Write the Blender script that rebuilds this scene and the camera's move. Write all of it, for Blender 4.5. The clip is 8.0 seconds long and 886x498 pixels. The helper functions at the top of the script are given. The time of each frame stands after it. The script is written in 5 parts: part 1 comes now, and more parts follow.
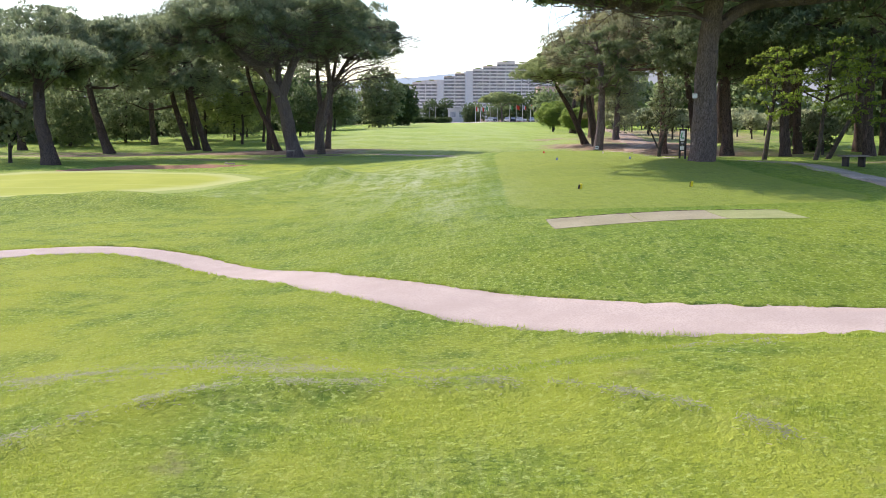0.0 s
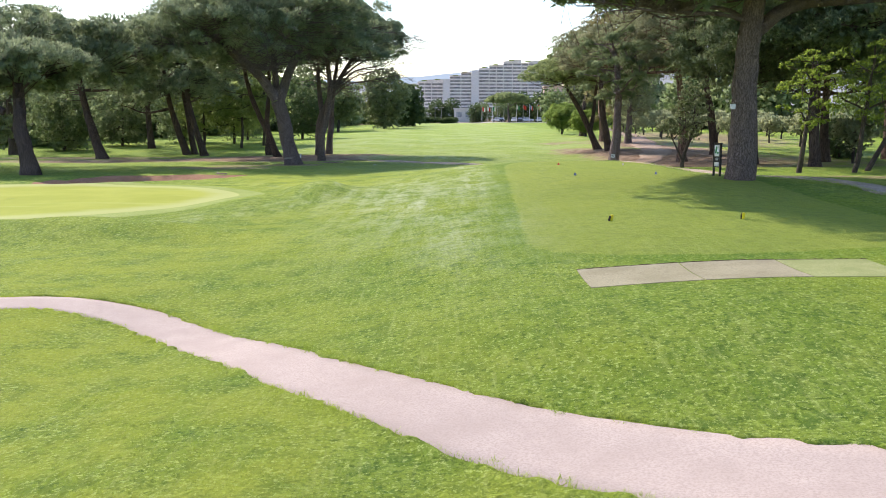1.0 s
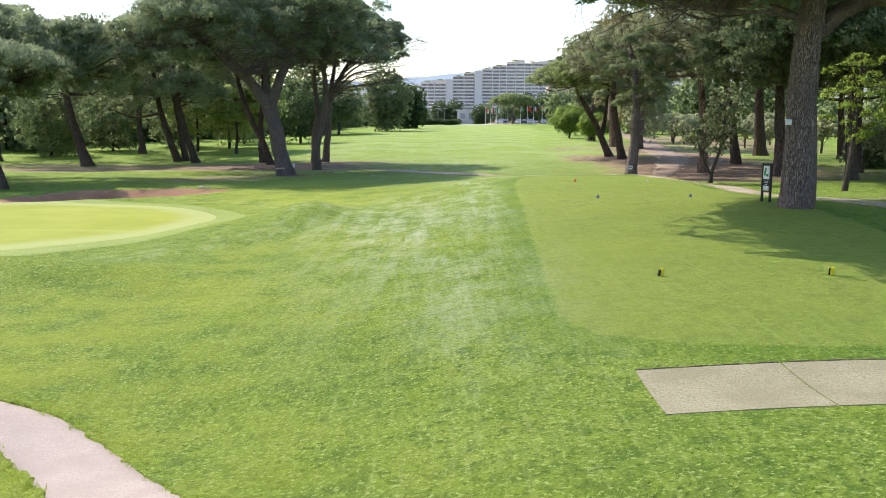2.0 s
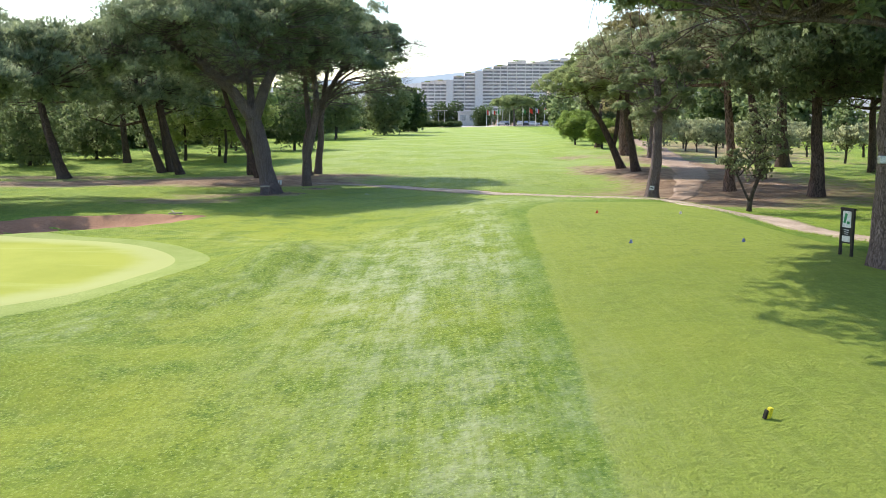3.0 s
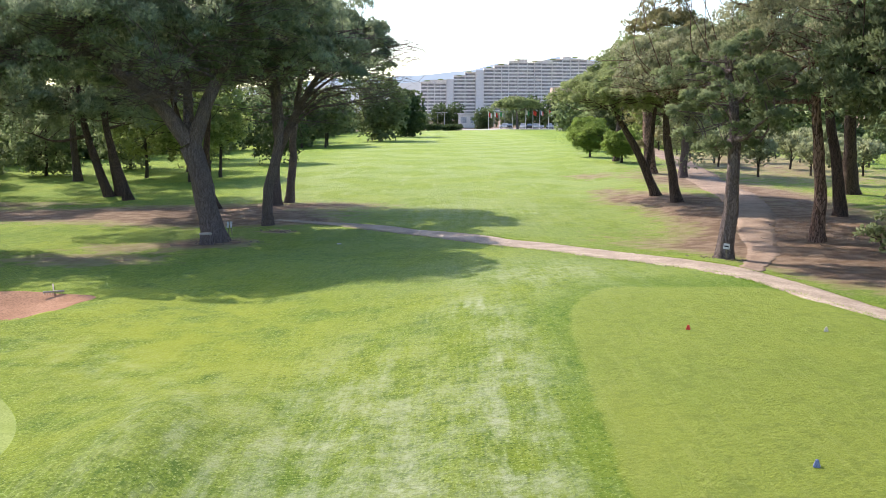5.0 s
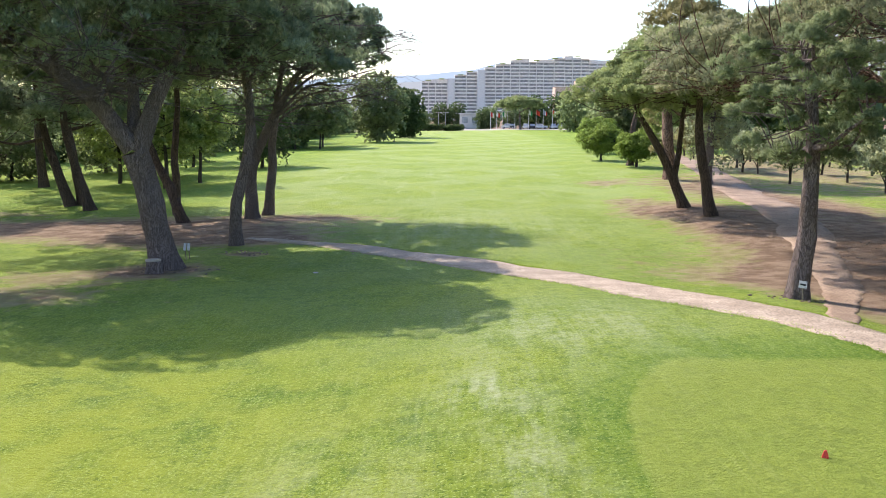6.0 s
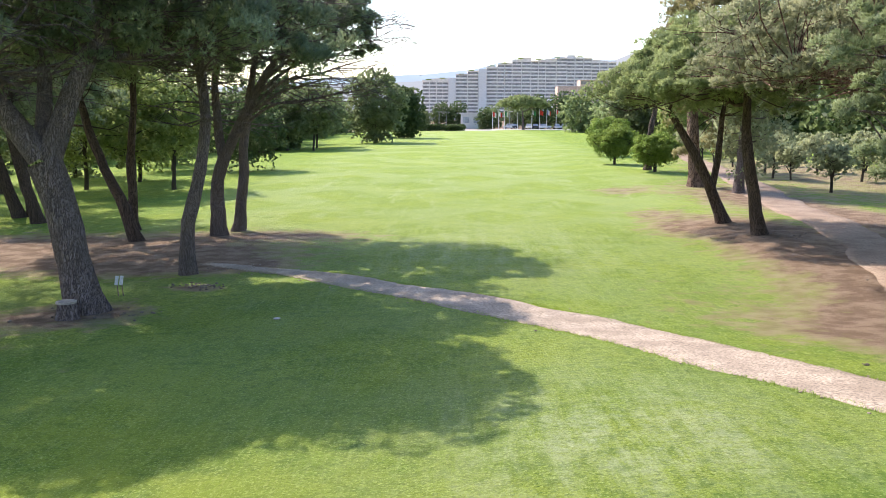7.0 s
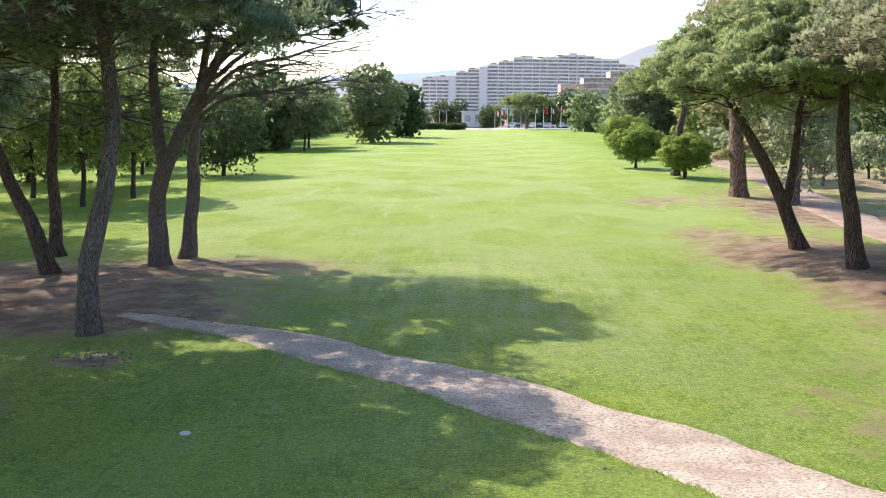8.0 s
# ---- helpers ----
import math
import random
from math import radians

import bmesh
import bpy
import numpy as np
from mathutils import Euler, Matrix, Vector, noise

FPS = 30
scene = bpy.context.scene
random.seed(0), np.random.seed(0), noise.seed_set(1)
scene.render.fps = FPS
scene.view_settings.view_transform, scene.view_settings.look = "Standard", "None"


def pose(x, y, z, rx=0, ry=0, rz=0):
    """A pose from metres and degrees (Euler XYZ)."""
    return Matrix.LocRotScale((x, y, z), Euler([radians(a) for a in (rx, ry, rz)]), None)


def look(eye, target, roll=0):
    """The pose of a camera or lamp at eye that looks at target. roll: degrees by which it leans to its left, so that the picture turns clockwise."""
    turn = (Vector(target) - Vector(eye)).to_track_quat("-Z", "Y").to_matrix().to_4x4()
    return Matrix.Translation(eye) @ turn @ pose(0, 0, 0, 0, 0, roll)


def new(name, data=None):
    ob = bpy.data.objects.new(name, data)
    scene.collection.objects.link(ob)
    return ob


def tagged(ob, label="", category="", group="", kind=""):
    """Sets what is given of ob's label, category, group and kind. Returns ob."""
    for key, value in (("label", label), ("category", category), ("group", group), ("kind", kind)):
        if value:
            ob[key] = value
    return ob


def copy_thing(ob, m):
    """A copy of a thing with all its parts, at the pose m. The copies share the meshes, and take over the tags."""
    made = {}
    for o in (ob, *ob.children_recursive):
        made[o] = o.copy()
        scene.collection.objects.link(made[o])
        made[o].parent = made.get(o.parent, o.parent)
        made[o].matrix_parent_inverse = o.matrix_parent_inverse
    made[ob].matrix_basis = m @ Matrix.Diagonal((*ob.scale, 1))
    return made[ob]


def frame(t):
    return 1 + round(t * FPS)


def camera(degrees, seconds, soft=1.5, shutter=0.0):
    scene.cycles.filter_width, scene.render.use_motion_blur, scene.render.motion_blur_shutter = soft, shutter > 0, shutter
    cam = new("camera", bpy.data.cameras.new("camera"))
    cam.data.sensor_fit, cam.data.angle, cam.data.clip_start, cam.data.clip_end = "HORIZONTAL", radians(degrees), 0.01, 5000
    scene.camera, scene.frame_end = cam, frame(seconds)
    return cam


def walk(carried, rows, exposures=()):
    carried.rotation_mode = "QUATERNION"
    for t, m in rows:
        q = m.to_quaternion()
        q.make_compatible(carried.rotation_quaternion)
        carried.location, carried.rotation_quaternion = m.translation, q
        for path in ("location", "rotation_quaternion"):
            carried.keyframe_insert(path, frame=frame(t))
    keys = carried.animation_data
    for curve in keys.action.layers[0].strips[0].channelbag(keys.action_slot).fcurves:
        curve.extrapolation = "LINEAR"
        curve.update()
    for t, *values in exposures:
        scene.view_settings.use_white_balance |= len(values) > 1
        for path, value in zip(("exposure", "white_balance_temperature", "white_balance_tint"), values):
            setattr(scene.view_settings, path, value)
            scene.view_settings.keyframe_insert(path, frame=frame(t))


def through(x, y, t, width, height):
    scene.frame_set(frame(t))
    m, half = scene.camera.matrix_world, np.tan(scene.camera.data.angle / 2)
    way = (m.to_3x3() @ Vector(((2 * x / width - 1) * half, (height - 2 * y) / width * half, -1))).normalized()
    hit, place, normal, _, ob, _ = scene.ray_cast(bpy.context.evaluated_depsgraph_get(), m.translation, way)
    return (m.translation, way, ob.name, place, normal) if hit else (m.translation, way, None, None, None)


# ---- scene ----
cam = camera(52.7, 8.0, soft=0.8)
METRES, EYE, TILT, LEAN, TURN = 48.0, 2.8, -8.4, 0.0, 0.0
ROWS = [
    (0.0, 0.0, 0.0, 0.0, -0.0, 0.0, -0.0),
    (0.5, -0.0003, 0.0321, 0.0093, 0.18, -0.04, -0.02),
    (1.0, -0.0003, 0.0687, 0.0191, 0.37, -0.07, -0.06),
    (2.5, -0.002, 0.2011, 0.0543, 0.58, -0.06, -0.09),
    (3.0, -0.0025, 0.2536, 0.0707, 0.58, -0.09, -0.07),
    (3.5, -0.0026, 0.3108, 0.0868, 0.58, -0.1, -0.07),
    (4.0, -0.0025, 0.3716, 0.1032, 0.58, -0.12, -0.08),
    (4.5, -0.0018, 0.4346, 0.119, 0.58, -0.16, -0.09),
    (6.0, -0.0019, 0.6418, 0.1526, 0.65, -0.2, -0.2),
    (6.5, -0.0022, 0.7156, 0.1636, 0.67, -0.22, -0.26),
    (7.0, -0.0027, 0.7903, 0.1743, 0.69, -0.22, -0.3),
    (7.5, -0.0047, 0.8809, 0.1876, 0.68, -0.28, -0.39),
    (8.0, -0.0077, 0.9777, 0.2004, 0.67, -0.32, -0.42),
]
walk(cam, [(t, pose(0, 0, EYE, TILT, LEAN, TURN) @ pose(METRES * x, METRES * y, METRES * z, 90 + pitch, roll, yaw)) for t, x, y, z, yaw, pitch, roll in ROWS],
     exposures=[(0.0, 0.23, 6500, 20), (1.2, 0.28, 6500, 16), (2.5, 0.33, 6500, 11), (3.2, 0.37, 6500, 12), (4.4, 0.37, 6500, 17), (6.0, 0.45, 6500, 17), (8.0, 0.63, 6500, 17)])

# ---- light ----
SUN_EL = radians(45.5)
SUN_AZ = math.atan2(-0.67, 0.70)          # from ahead, towards the left
to_sun = Vector((math.sin(SUN_AZ) * math.cos(SUN_EL), math.cos(SUN_AZ) * math.cos(SUN_EL), math.sin(SUN_EL)))
world = bpy.data.worlds.new("sky")
scene.world = world
world.use_nodes = True
wn = world.node_tree
sky = wn.nodes.new("ShaderNodeTexSky")
sky.sky_type, sky.sun_disc = "NISHITA", False
sky.sun_elevation, sky.sun_rotation = SUN_EL, SUN_AZ
sky.air_density, sky.dust_density, sky.ozone_density = 1.0, 1.2, 1.0
wn.nodes["Background"].inputs["Strength"].default_value = 0.15
haze = wn.nodes.new("ShaderNodeHueSaturation")            # a milky, hazy sky
haze.inputs["Saturation"].default_value, haze.inputs["Value"].default_value = 1.14, 1.66
wn.links.new(sky.outputs[0], haze.inputs["Color"])
wn.links.new(haze.outputs[0], wn.nodes["Background"].inputs["Color"])
sun = new("sun", bpy.data.lights.new("sun", "SUN"))
sun.data.energy, sun.data.angle, sun.data.color = 4.8, radians(0.6), (1.0, 0.92, 0.80)
sun.matrix_world = look(to_sun * 300, (0, 0, 0))

# ---- helpers ----
RNG = np.random.default_rng(7)


def S(a, b, x):
    t = np.clip((x - a) / (b - a), 0, 1)
    return t * t * (3 - 2 * t)


def bell(x, y, cx, cy, rx, ry):
    return np.exp(-((x - cx) / rx) ** 2 - ((y - cy) / ry) ** 2)


def turned(x, y, cx, cy, angle):
    c, s = math.cos(angle), math.sin(angle)
    return (x - cx) * c + (y - cy) * s, -(x - cx) * s + (y - cy) * c


BUNKER = (-15.4, 47.9, math.atan2(6.0, 7.5), 5.2, 2.9)     # centre, turn, half axes
GREEN = (-16.2, 36.2, radians(14), 7.8, 6.6)              # centre, turn, half axes


def ring_green(x, y, grow=0.0):
    """Below 1 inside the putting green, or inside a line that far out from it."""
    u, v = turned(np.asarray(x, float), np.asarray(y, float), GREEN[0], GREEN[1], GREEN[2])
    return np.hypot(u / (GREEN[3] + grow), v / (GREEN[4] + grow))



def ring_bunker(x, y):
    """Below 1 inside the bunker, bent a little along its length."""
    u, v = turned(np.asarray(x, float), np.asarray(y, float), BUNKER[0], BUNKER[1], BUNKER[2])
    v = v + 0.02 * u * u - 0.2
    return np.sqrt((u / BUNKER[3]) ** 2 + (v / BUNKER[4]) ** 2)


def lip(x, y):
    """The turned-up edge of the old teeing ground that the walk starts from."""
    d = np.hypot(x + 0.45, y - 3.95)
    return np.exp(-((d - 2.6 - 0.05 * np.sin(3 * x)) / 0.12) ** 2) * S(4.3, 5.4, y)


def H(x, y):
    """Height of the ground."""
    x, y = np.asarray(x, float), np.asarray(y, float)
    z = (0.1 + 1.0 * S(-6, 5, x) * (1 - S(44, 64, y)) - 0.55 * S(8, 30, -x) * S(55, 85, y) - 0.15 * S(58, 66, y)
         + 0.45 * S(9, 14, x) * S(50, 75, y) * (1 - S(82, 92, y) * 0.5) + 0.6 * S(85, 125, y) + 0.4 * S(125, 290, y))
    z = z - 0.42 * S(-3, 1, x) * (1 - S(9.5, 14.5, y)) - 0.27 * bell(x, y, -3.4, 16.8, 3.0, 3.0) - 0.10 * bell(x, y, -1.2, 13.2, 1.6, 2.0) + 0.45 * (1 - S(6.6, 9.0, y)) - 0.3 * S(8.5, 11, x) * S(33, 42, y) * (1 - S(50, 62, y))
    z = z + 0.62 * bell(x, y, -5.0, 37.5, 1.5, 3.2) + 0.48 * bell(x, y, -10.0, 26.6, 4.5, 1.35) + 0.22 * bell(x, y, -7.0, 33.5, 1.3, 3.0) + 0.12 * bell(x, y, -12, 37, 5, 6)
    z = z + 0.22 * bell(x, y, 8.8, 31.2, 3.2, 4.5)                                          # swell round the big trunk
    u, v = turned(x, y, BUNKER[0], BUNKER[1], BUNKER[2])
    z = z - 0.50 * (1 - S(0.50, 1.05, ring_bunker(x, y))) + 0.10 * np.exp(-((ring_bunker(x, y) - 1.25) / 0.22) ** 2) * S(0.5, -1.5, v)     # raised near lip
    z = z + 0.08 * lip(x, y) - 0.12 * bell(x, y, 3.6, 16.6, 2.8, 1.6)
    e = ring_green(x, y)
    z = z + 0.026 * np.sin(4.6 * e * GREEN[4]) * S(1.35, 1.5, e) * (1 - S(1.9, 2.5, e))       # mower ridges round the green
    return z + 0.02 * np.sin(0.9 * x + 0.4 * y) * np.sin(0.7 * y - 0.3 * x)


def h(x, y):
    return float(H(x, y))


def mesh_of(name, verts, faces, smooth=False):
    me = bpy.data.meshes.new(name)
    verts, faces = np.asarray(verts, np.float32), np.asarray(faces, np.int32)
    n, k = faces.shape
    me.vertices.add(len(verts))
    me.vertices.foreach_set("co", verts.ravel())
    me.loops.add(n * k)
    me.loops.foreach_set("vertex_index", faces.ravel())
    me.polygons.add(n)
    me.polygons.foreach_set("loop_start", np.arange(0, n * k, k, dtype=np.int32))
    me.polygons.foreach_set("use_smooth", np.full(n, smooth))
    me.update(calc_edges=True)
    return me


def put(name, me, material, parent=None, label=""):
    me.materials.append(material)
    ob = new(name, me)
    if parent:
        ob.parent = parent
    return tagged(ob, label)


def part(name, bm, material, parent, label="", smooth=False):
    me = bpy.data.meshes.new(name)
    bm.to_mesh(me)
    bm.free()
    if smooth:
        me.polygons.foreach_set("use_smooth", [True] * len(me.polygons))
    return put(name, me, material, parent, label)


def thing(name, place, label, category, group="", turn=0.0):
    ob = new(name)
    ob.empty_display_size = 0.2
    ob.matrix_basis = pose(*place, 0, 0, turn)
    return tagged(ob, label, category, group)


def box(bm, cx, cy, cz, sx, sy, sz, bevel=0.0, rot=None):
    m = Matrix.Translation((cx, cy, cz))
    if rot:
        m = m @ pose(0, 0, 0, *rot)
    made = bmesh.ops.create_cube(bm, size=1, matrix=m @ Matrix.Diagonal((sx, sy, sz, 1)))["verts"]
    if bevel:
        edges = list({e for v in made for e in v.link_edges})
        bmesh.ops.bevel(bm, geom=edges, offset=bevel, segments=2, affect="EDGES", profile=0.5)
    return bm


def rod(bm, a, b, r0, r1=None, sides=10):
    a, b = Vector(a), Vector(b)
    m = Matrix.Translation((a + b) / 2) @ (b - a).to_track_quat("Z", "Y").to_matrix().to_4x4()
    bmesh.ops.create_cone(bm, cap_ends=True, segments=sides, radius1=r0, radius2=r0 if r1 is None else r1, depth=(b - a).length, matrix=m)
    return bm


def spline(points, step):
    """Points along a smooth line through the given ones."""
    p = np.asarray(points, float)
    p = np.vstack([2 * p[0] - p[1], p, 2 * p[-1] - p[-2]])
    out = []
    for i in range(1, len(p) - 2):
        n = max(2, int(np.linalg.norm(p[i + 1] - p[i]) / step))
        t = np.linspace(0, 1, n, endpoint=False)[:, None]
        a, b, c, d = p[i - 1], p[i], p[i + 1], p[i + 2]
        out.append(0.5 * (2 * b + (c - a) * t + (2 * a - 5 * b + 4 * c - d) * t ** 2 + (3 * b - a - 3 * c + d) * t ** 3))
    return np.vstack(out + [p[-2][None]])


def tube(points, radii, sides=8, lump=0.0, rng=None, flare=0.0):
    """A tapered tube along points: vertices and quads."""
    p = np.asarray(points, float)
    r = np.asarray(radii, float)
    t = np.gradient(p, axis=0)
    t /= np.linalg.norm(t, axis=1, keepdims=True) + 1e-9
    ref = np.array([0.31, 0.95, 0.05])
    u = np.cross(t, ref)
    u /= np.linalg.norm(u, axis=1, keepdims=True) + 1e-9
    w = np.cross(t, u)
    a = np.linspace(0, 2 * np.pi, sides, endpoint=False)
    rr = np.repeat(r[:, None], sides, 1)
    if lump and rng is not None:
        k = rng.normal(0, 1, (len(p), sides))
        k = (k + np.roll(k, 1, 0) + np.roll(k, 1, 1)) / 1.7
        rr = rr * (1 + lump * k)
    if flare:
        lobes = 1 + 0.5 * np.cos(5 * a + 0.7) + 0.35 * np.cos(3 * a + 2)
        rr = rr + flare * np.exp(-np.arange(len(p)) / 1.1)[:, None] * lobes[None]
    v = p[:, None] + rr[:, :, None] * (np.cos(a)[None, :, None] * u[:, None] + np.sin(a)[None, :, None] * w[:, None])
    n = len(p)
    i, j = np.meshgrid(np.arange(n - 1), np.arange(sides), indexing="ij")
    q = np.stack([i * sides + j, i * sides + (j + 1) % sides, (i + 1) * sides + (j + 1) % sides, (i + 1) * sides + j], -1).reshape(-1, 4)
    return v.reshape(-1, 3), q


class Pile:
    """Collects pieces of one mesh."""
    def __init__(self):
        self.v, self.f, self.n = [], [], 0

    def add(self, v, f):
        self.v.append(v)
        self.f.append(np.asarray(f) + self.n)
        self.n += len(v)

    def mesh(self, name, smooth=False):
        return mesh_of(name, np.vstack(self.v), np.vstack(self.f), smooth)


# ---- materials ----
def material(name, rough=0.8, metal=0.0, spec=0.3):
    m = bpy.data.materials.new(name)
    m.use_nodes = True
    b = m.node_tree.nodes["Principled BSDF"]
    b.inputs["Roughness"].default_value, b.inputs["Metallic"].default_value = rough, metal
    b.inputs["Specular IOR Level"].default_value = spec
    return m, m.node_tree, b


def nd(nt, kind, **values):
    n = nt.nodes.new(kind)
    for k, v in values.items():
        n.inputs[k].default_value = v
    return n


def where(nt, stretch=(1, 1, 1), world_space=True):
    src = nt.nodes.new("ShaderNodeNewGeometry" if world_space else "ShaderNodeTexCoord").outputs["Position" if world_space else "Object"]
    m = nd(nt, "ShaderNodeMapping", Scale=stretch)
    nt.links.new(src, m.inputs["Vector"])
    return m.outputs[0]


def fuzz(nt, vec, scale, detail=4, rough=0.6):
    n = nd(nt, "ShaderNodeTexNoise", Scale=scale, Detail=detail, Roughness=rough)
    nt.links.new(vec, n.inputs["Vector"])
    return n.outputs["Fac"]


def band(nt, fac, lo, hi):
    n = nd(nt, "ShaderNodeMapRange")
    n.interpolation_type = "SMOOTHSTEP"
    n.inputs["From Min"].default_value, n.inputs["From Max"].default_value = lo, hi
    nt.links.new(fac, n.inputs["Value"])
    return n.outputs[0]


def mix(nt, fac, a, b, blend="MIX"):
    n = nt.nodes.new("ShaderNodeMix")
    n.data_type, n.blend_type = "RGBA", blend
    for sock, v in ((n.inputs[0], fac), (n.inputs[6], a), (n.inputs[7], b)):
        if isinstance(v, (int, float)):
            sock.default_value = v
        elif isinstance(v, tuple):
            sock.default_value = (*v, 1)
        else:
            nt.links.new(v, sock)
    return n.outputs[2]


def calc(nt, op, a, b=None):
    n = nt.nodes.new("ShaderNodeMath")
    n.operation = op
    for i, v in ((0, a), (1, b)):
        if isinstance(v, (int, float)):
            n.inputs[i].default_value = v
        elif v is not None:
            nt.links.new(v, n.inputs[i])
    return n.outputs[0]


def bump(nt, b, height, strength, distance):
    n = nd(nt, "ShaderNodeBump", Strength=strength, Distance=distance)
    nt.links.new(height, n.inputs["Height"])
    nt.links.new(n.outputs[0], b.inputs["Normal"])


def speckled(name, dark, light, scale, rough=0.85, bumpy=0.0, fine=6.0, metal=0.0, spec=0.3, own=True, dark_part=0.72):
    """A surface with variation at two scales."""
    m, nt, b = material(name, rough, metal, spec)
    v = where(nt, world_space=not own)
    c = mix(nt, band(nt, fuzz(nt, v, scale, 5), 0.3, 0.7), dark, light)
    c = mix(nt, band(nt, fuzz(nt, v, scale * fine, 3), 0.35, 0.75), c, tuple(x * dark_part for x in dark))
    nt.links.new(c, b.inputs["Base Color"])
    if bumpy:
        bump(nt, b, fuzz(nt, v, scale * fine, 6), 0.6, bumpy)
    return m


def attr(nt, name):
    n = nt.nodes.new("ShaderNodeAttribute")
    n.attribute_name = name
    return n.outputs["Fac"]


def turf(name, blade):
    """Grass, worn to earth, mown shorter or bleached where the ground's own values say so."""
    m, nt, b = material(name, 0.8, 0.0, 0.09)
    v = where(nt)
    long_v = where(nt, (1.0, 0.07, 1.0))
    big, mid, fine = fuzz(nt, v, 0.16, 3), fuzz(nt, v, 1.3, 5), fuzz(nt, v, 22, 4, 0.7)
    grain = fuzz(nt, v, 95, 3, 0.7)
    c = mix(nt, band(nt, big, 0.35, 0.65), (0.198, 0.322, 0.036), (0.310, 0.410, 0.050))
    c = mix(nt, calc(nt, "MULTIPLY", band(nt, mid, 0.45, 0.75), 0.50), c, (0.345, 0.405, 0.080))
    c = mix(nt, calc(nt, "MULTIPLY", band(nt, fuzz(nt, v, 0.45, 5), 0.50, 0.68), 0.72), c, (0.135, 0.258, 0.028))
    # bleached, dry streaks along the mowing line
    lanes = calc(nt, "ADD", calc(nt, "MULTIPLY", fuzz(nt, where(nt, (1.0, 0.09, 1.0)), 2.0, 4), 0.34), calc(nt, "MULTIPLY", fuzz(nt, v, 0.8, 6, 0.65), 0.40))
    lines = fuzz(nt, where(nt, (1.0, 0.16, 1.0)), 7.0, 6, 0.75)
    streak = band(nt, calc(nt, "ADD", lanes, calc(nt, "MULTIPLY", lines, 0.26)), 0.43, 0.60)
    feather = calc(nt, "ADD", 0.35, calc(nt, "MULTIPLY", band(nt, fuzz(nt, v, 5.0, 7, 0.8), 0.40, 0.58), 0.65))
    bleach = nt.nodes.new("ShaderNodeClamp")
    nt.links.new(attr(nt, "pale"), bleach.inputs[0])
    # mowing stripes far out
    bands = []
    for angle in (38, -42):
        m2 = nd(nt, "ShaderNodeMapping", Rotation=(0, 0, radians(angle)))
        nt.links.new(v, m2.inputs["Vector"])
        w2 = nd(nt, "ShaderNodeTexWave", Scale=0.042, Distortion=1.0, Detail=2.0)
        nt.links.new(m2.outputs[0], w2.inputs["Vector"])
        bands.append(band(nt, w2.outputs["Fac"], 0.35, 0.75))
    stripe = calc(nt, "MULTIPLY", calc(nt, "MAXIMUM", bands[0], bands[1]), band(nt, fuzz(nt, v, 0.12, 3), 0.35, 0.6))
    c = mix(nt, calc(nt, "MULTIPLY", band(nt, fine, 0.42, 0.64), 0.72), c, (0.094, 0.165, 0.024))
    c = mix(nt, calc(nt, "MULTIPLY", band(nt, fuzz(nt, v, 7.0, 5, 0.75), 0.48, 0.66), 0.60), c, (0.375, 0.490, 0.090))
    tuft = fuzz(nt, v, 3.1, 6, 0.72)
    c = mix(nt, calc(nt, "MULTIPLY", band(nt, tuft, 0.50, 0.60), 0.80), c, (0.112, 0.208, 0.030))
    c = mix(nt, calc(nt, "MULTIPLY", band(nt, fuzz(nt, long_v, 11, 4, 0.7), 0.50, 0.70), 0.40), c, (0.420, 0.480, 0.150))
    c = mix(nt, calc(nt, "MULTIPLY", band(nt, fuzz(nt, v, 0.22, 3), 0.48, 0.64), 0.30), c, (0.370, 0.435, 0.034))
    rough = calc(nt, "SUBTRACT", 1.0, calc(nt, "MULTIPLY", band(nt, attr(nt, "tee"), -0.10, 0.25), 0.72))
    # dark gaps between tufts, then sunlit tips, both put into the colour
    c = mix(nt, calc(nt, "MULTIPLY", calc(nt, "MULTIPLY", band(nt, fuzz(nt, v, 12, 4, 0.65), 0.54, 0.64), rough), 0.75), c, (0.068, 0.142, 0.016))
    c = mix(nt, calc(nt, "MULTIPLY", calc(nt, "MULTIPLY", band(nt, fuzz(nt, v, 19, 4, 0.70), 0.54, 0.64), rough), 0.78), c, (0.520, 0.630, 0.190))
    c = mix(nt, calc(nt, "MULTIPLY", calc(nt, "MULTIPLY", streak, feather), calc(nt, "MULTIPLY", bleach.outputs[0], 0.85)), c, (0.620, 0.670, 0.440))
    if blade:
        isl = nt.nodes.new("ShaderNodeNewGeometry").outputs["Random Per Island"]
        c = mix(nt, calc(nt, "MULTIPLY", isl, 0.35), c, (0.442, 0.572, 0.100))
    # far fairway: mowing stripes and wisps, plus haze put into the colour
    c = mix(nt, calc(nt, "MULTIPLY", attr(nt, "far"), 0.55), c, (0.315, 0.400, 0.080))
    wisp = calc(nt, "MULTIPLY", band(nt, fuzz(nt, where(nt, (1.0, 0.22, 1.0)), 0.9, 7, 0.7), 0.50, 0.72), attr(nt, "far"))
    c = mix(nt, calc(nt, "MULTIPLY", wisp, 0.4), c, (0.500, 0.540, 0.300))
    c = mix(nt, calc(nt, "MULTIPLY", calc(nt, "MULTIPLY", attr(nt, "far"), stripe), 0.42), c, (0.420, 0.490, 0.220))
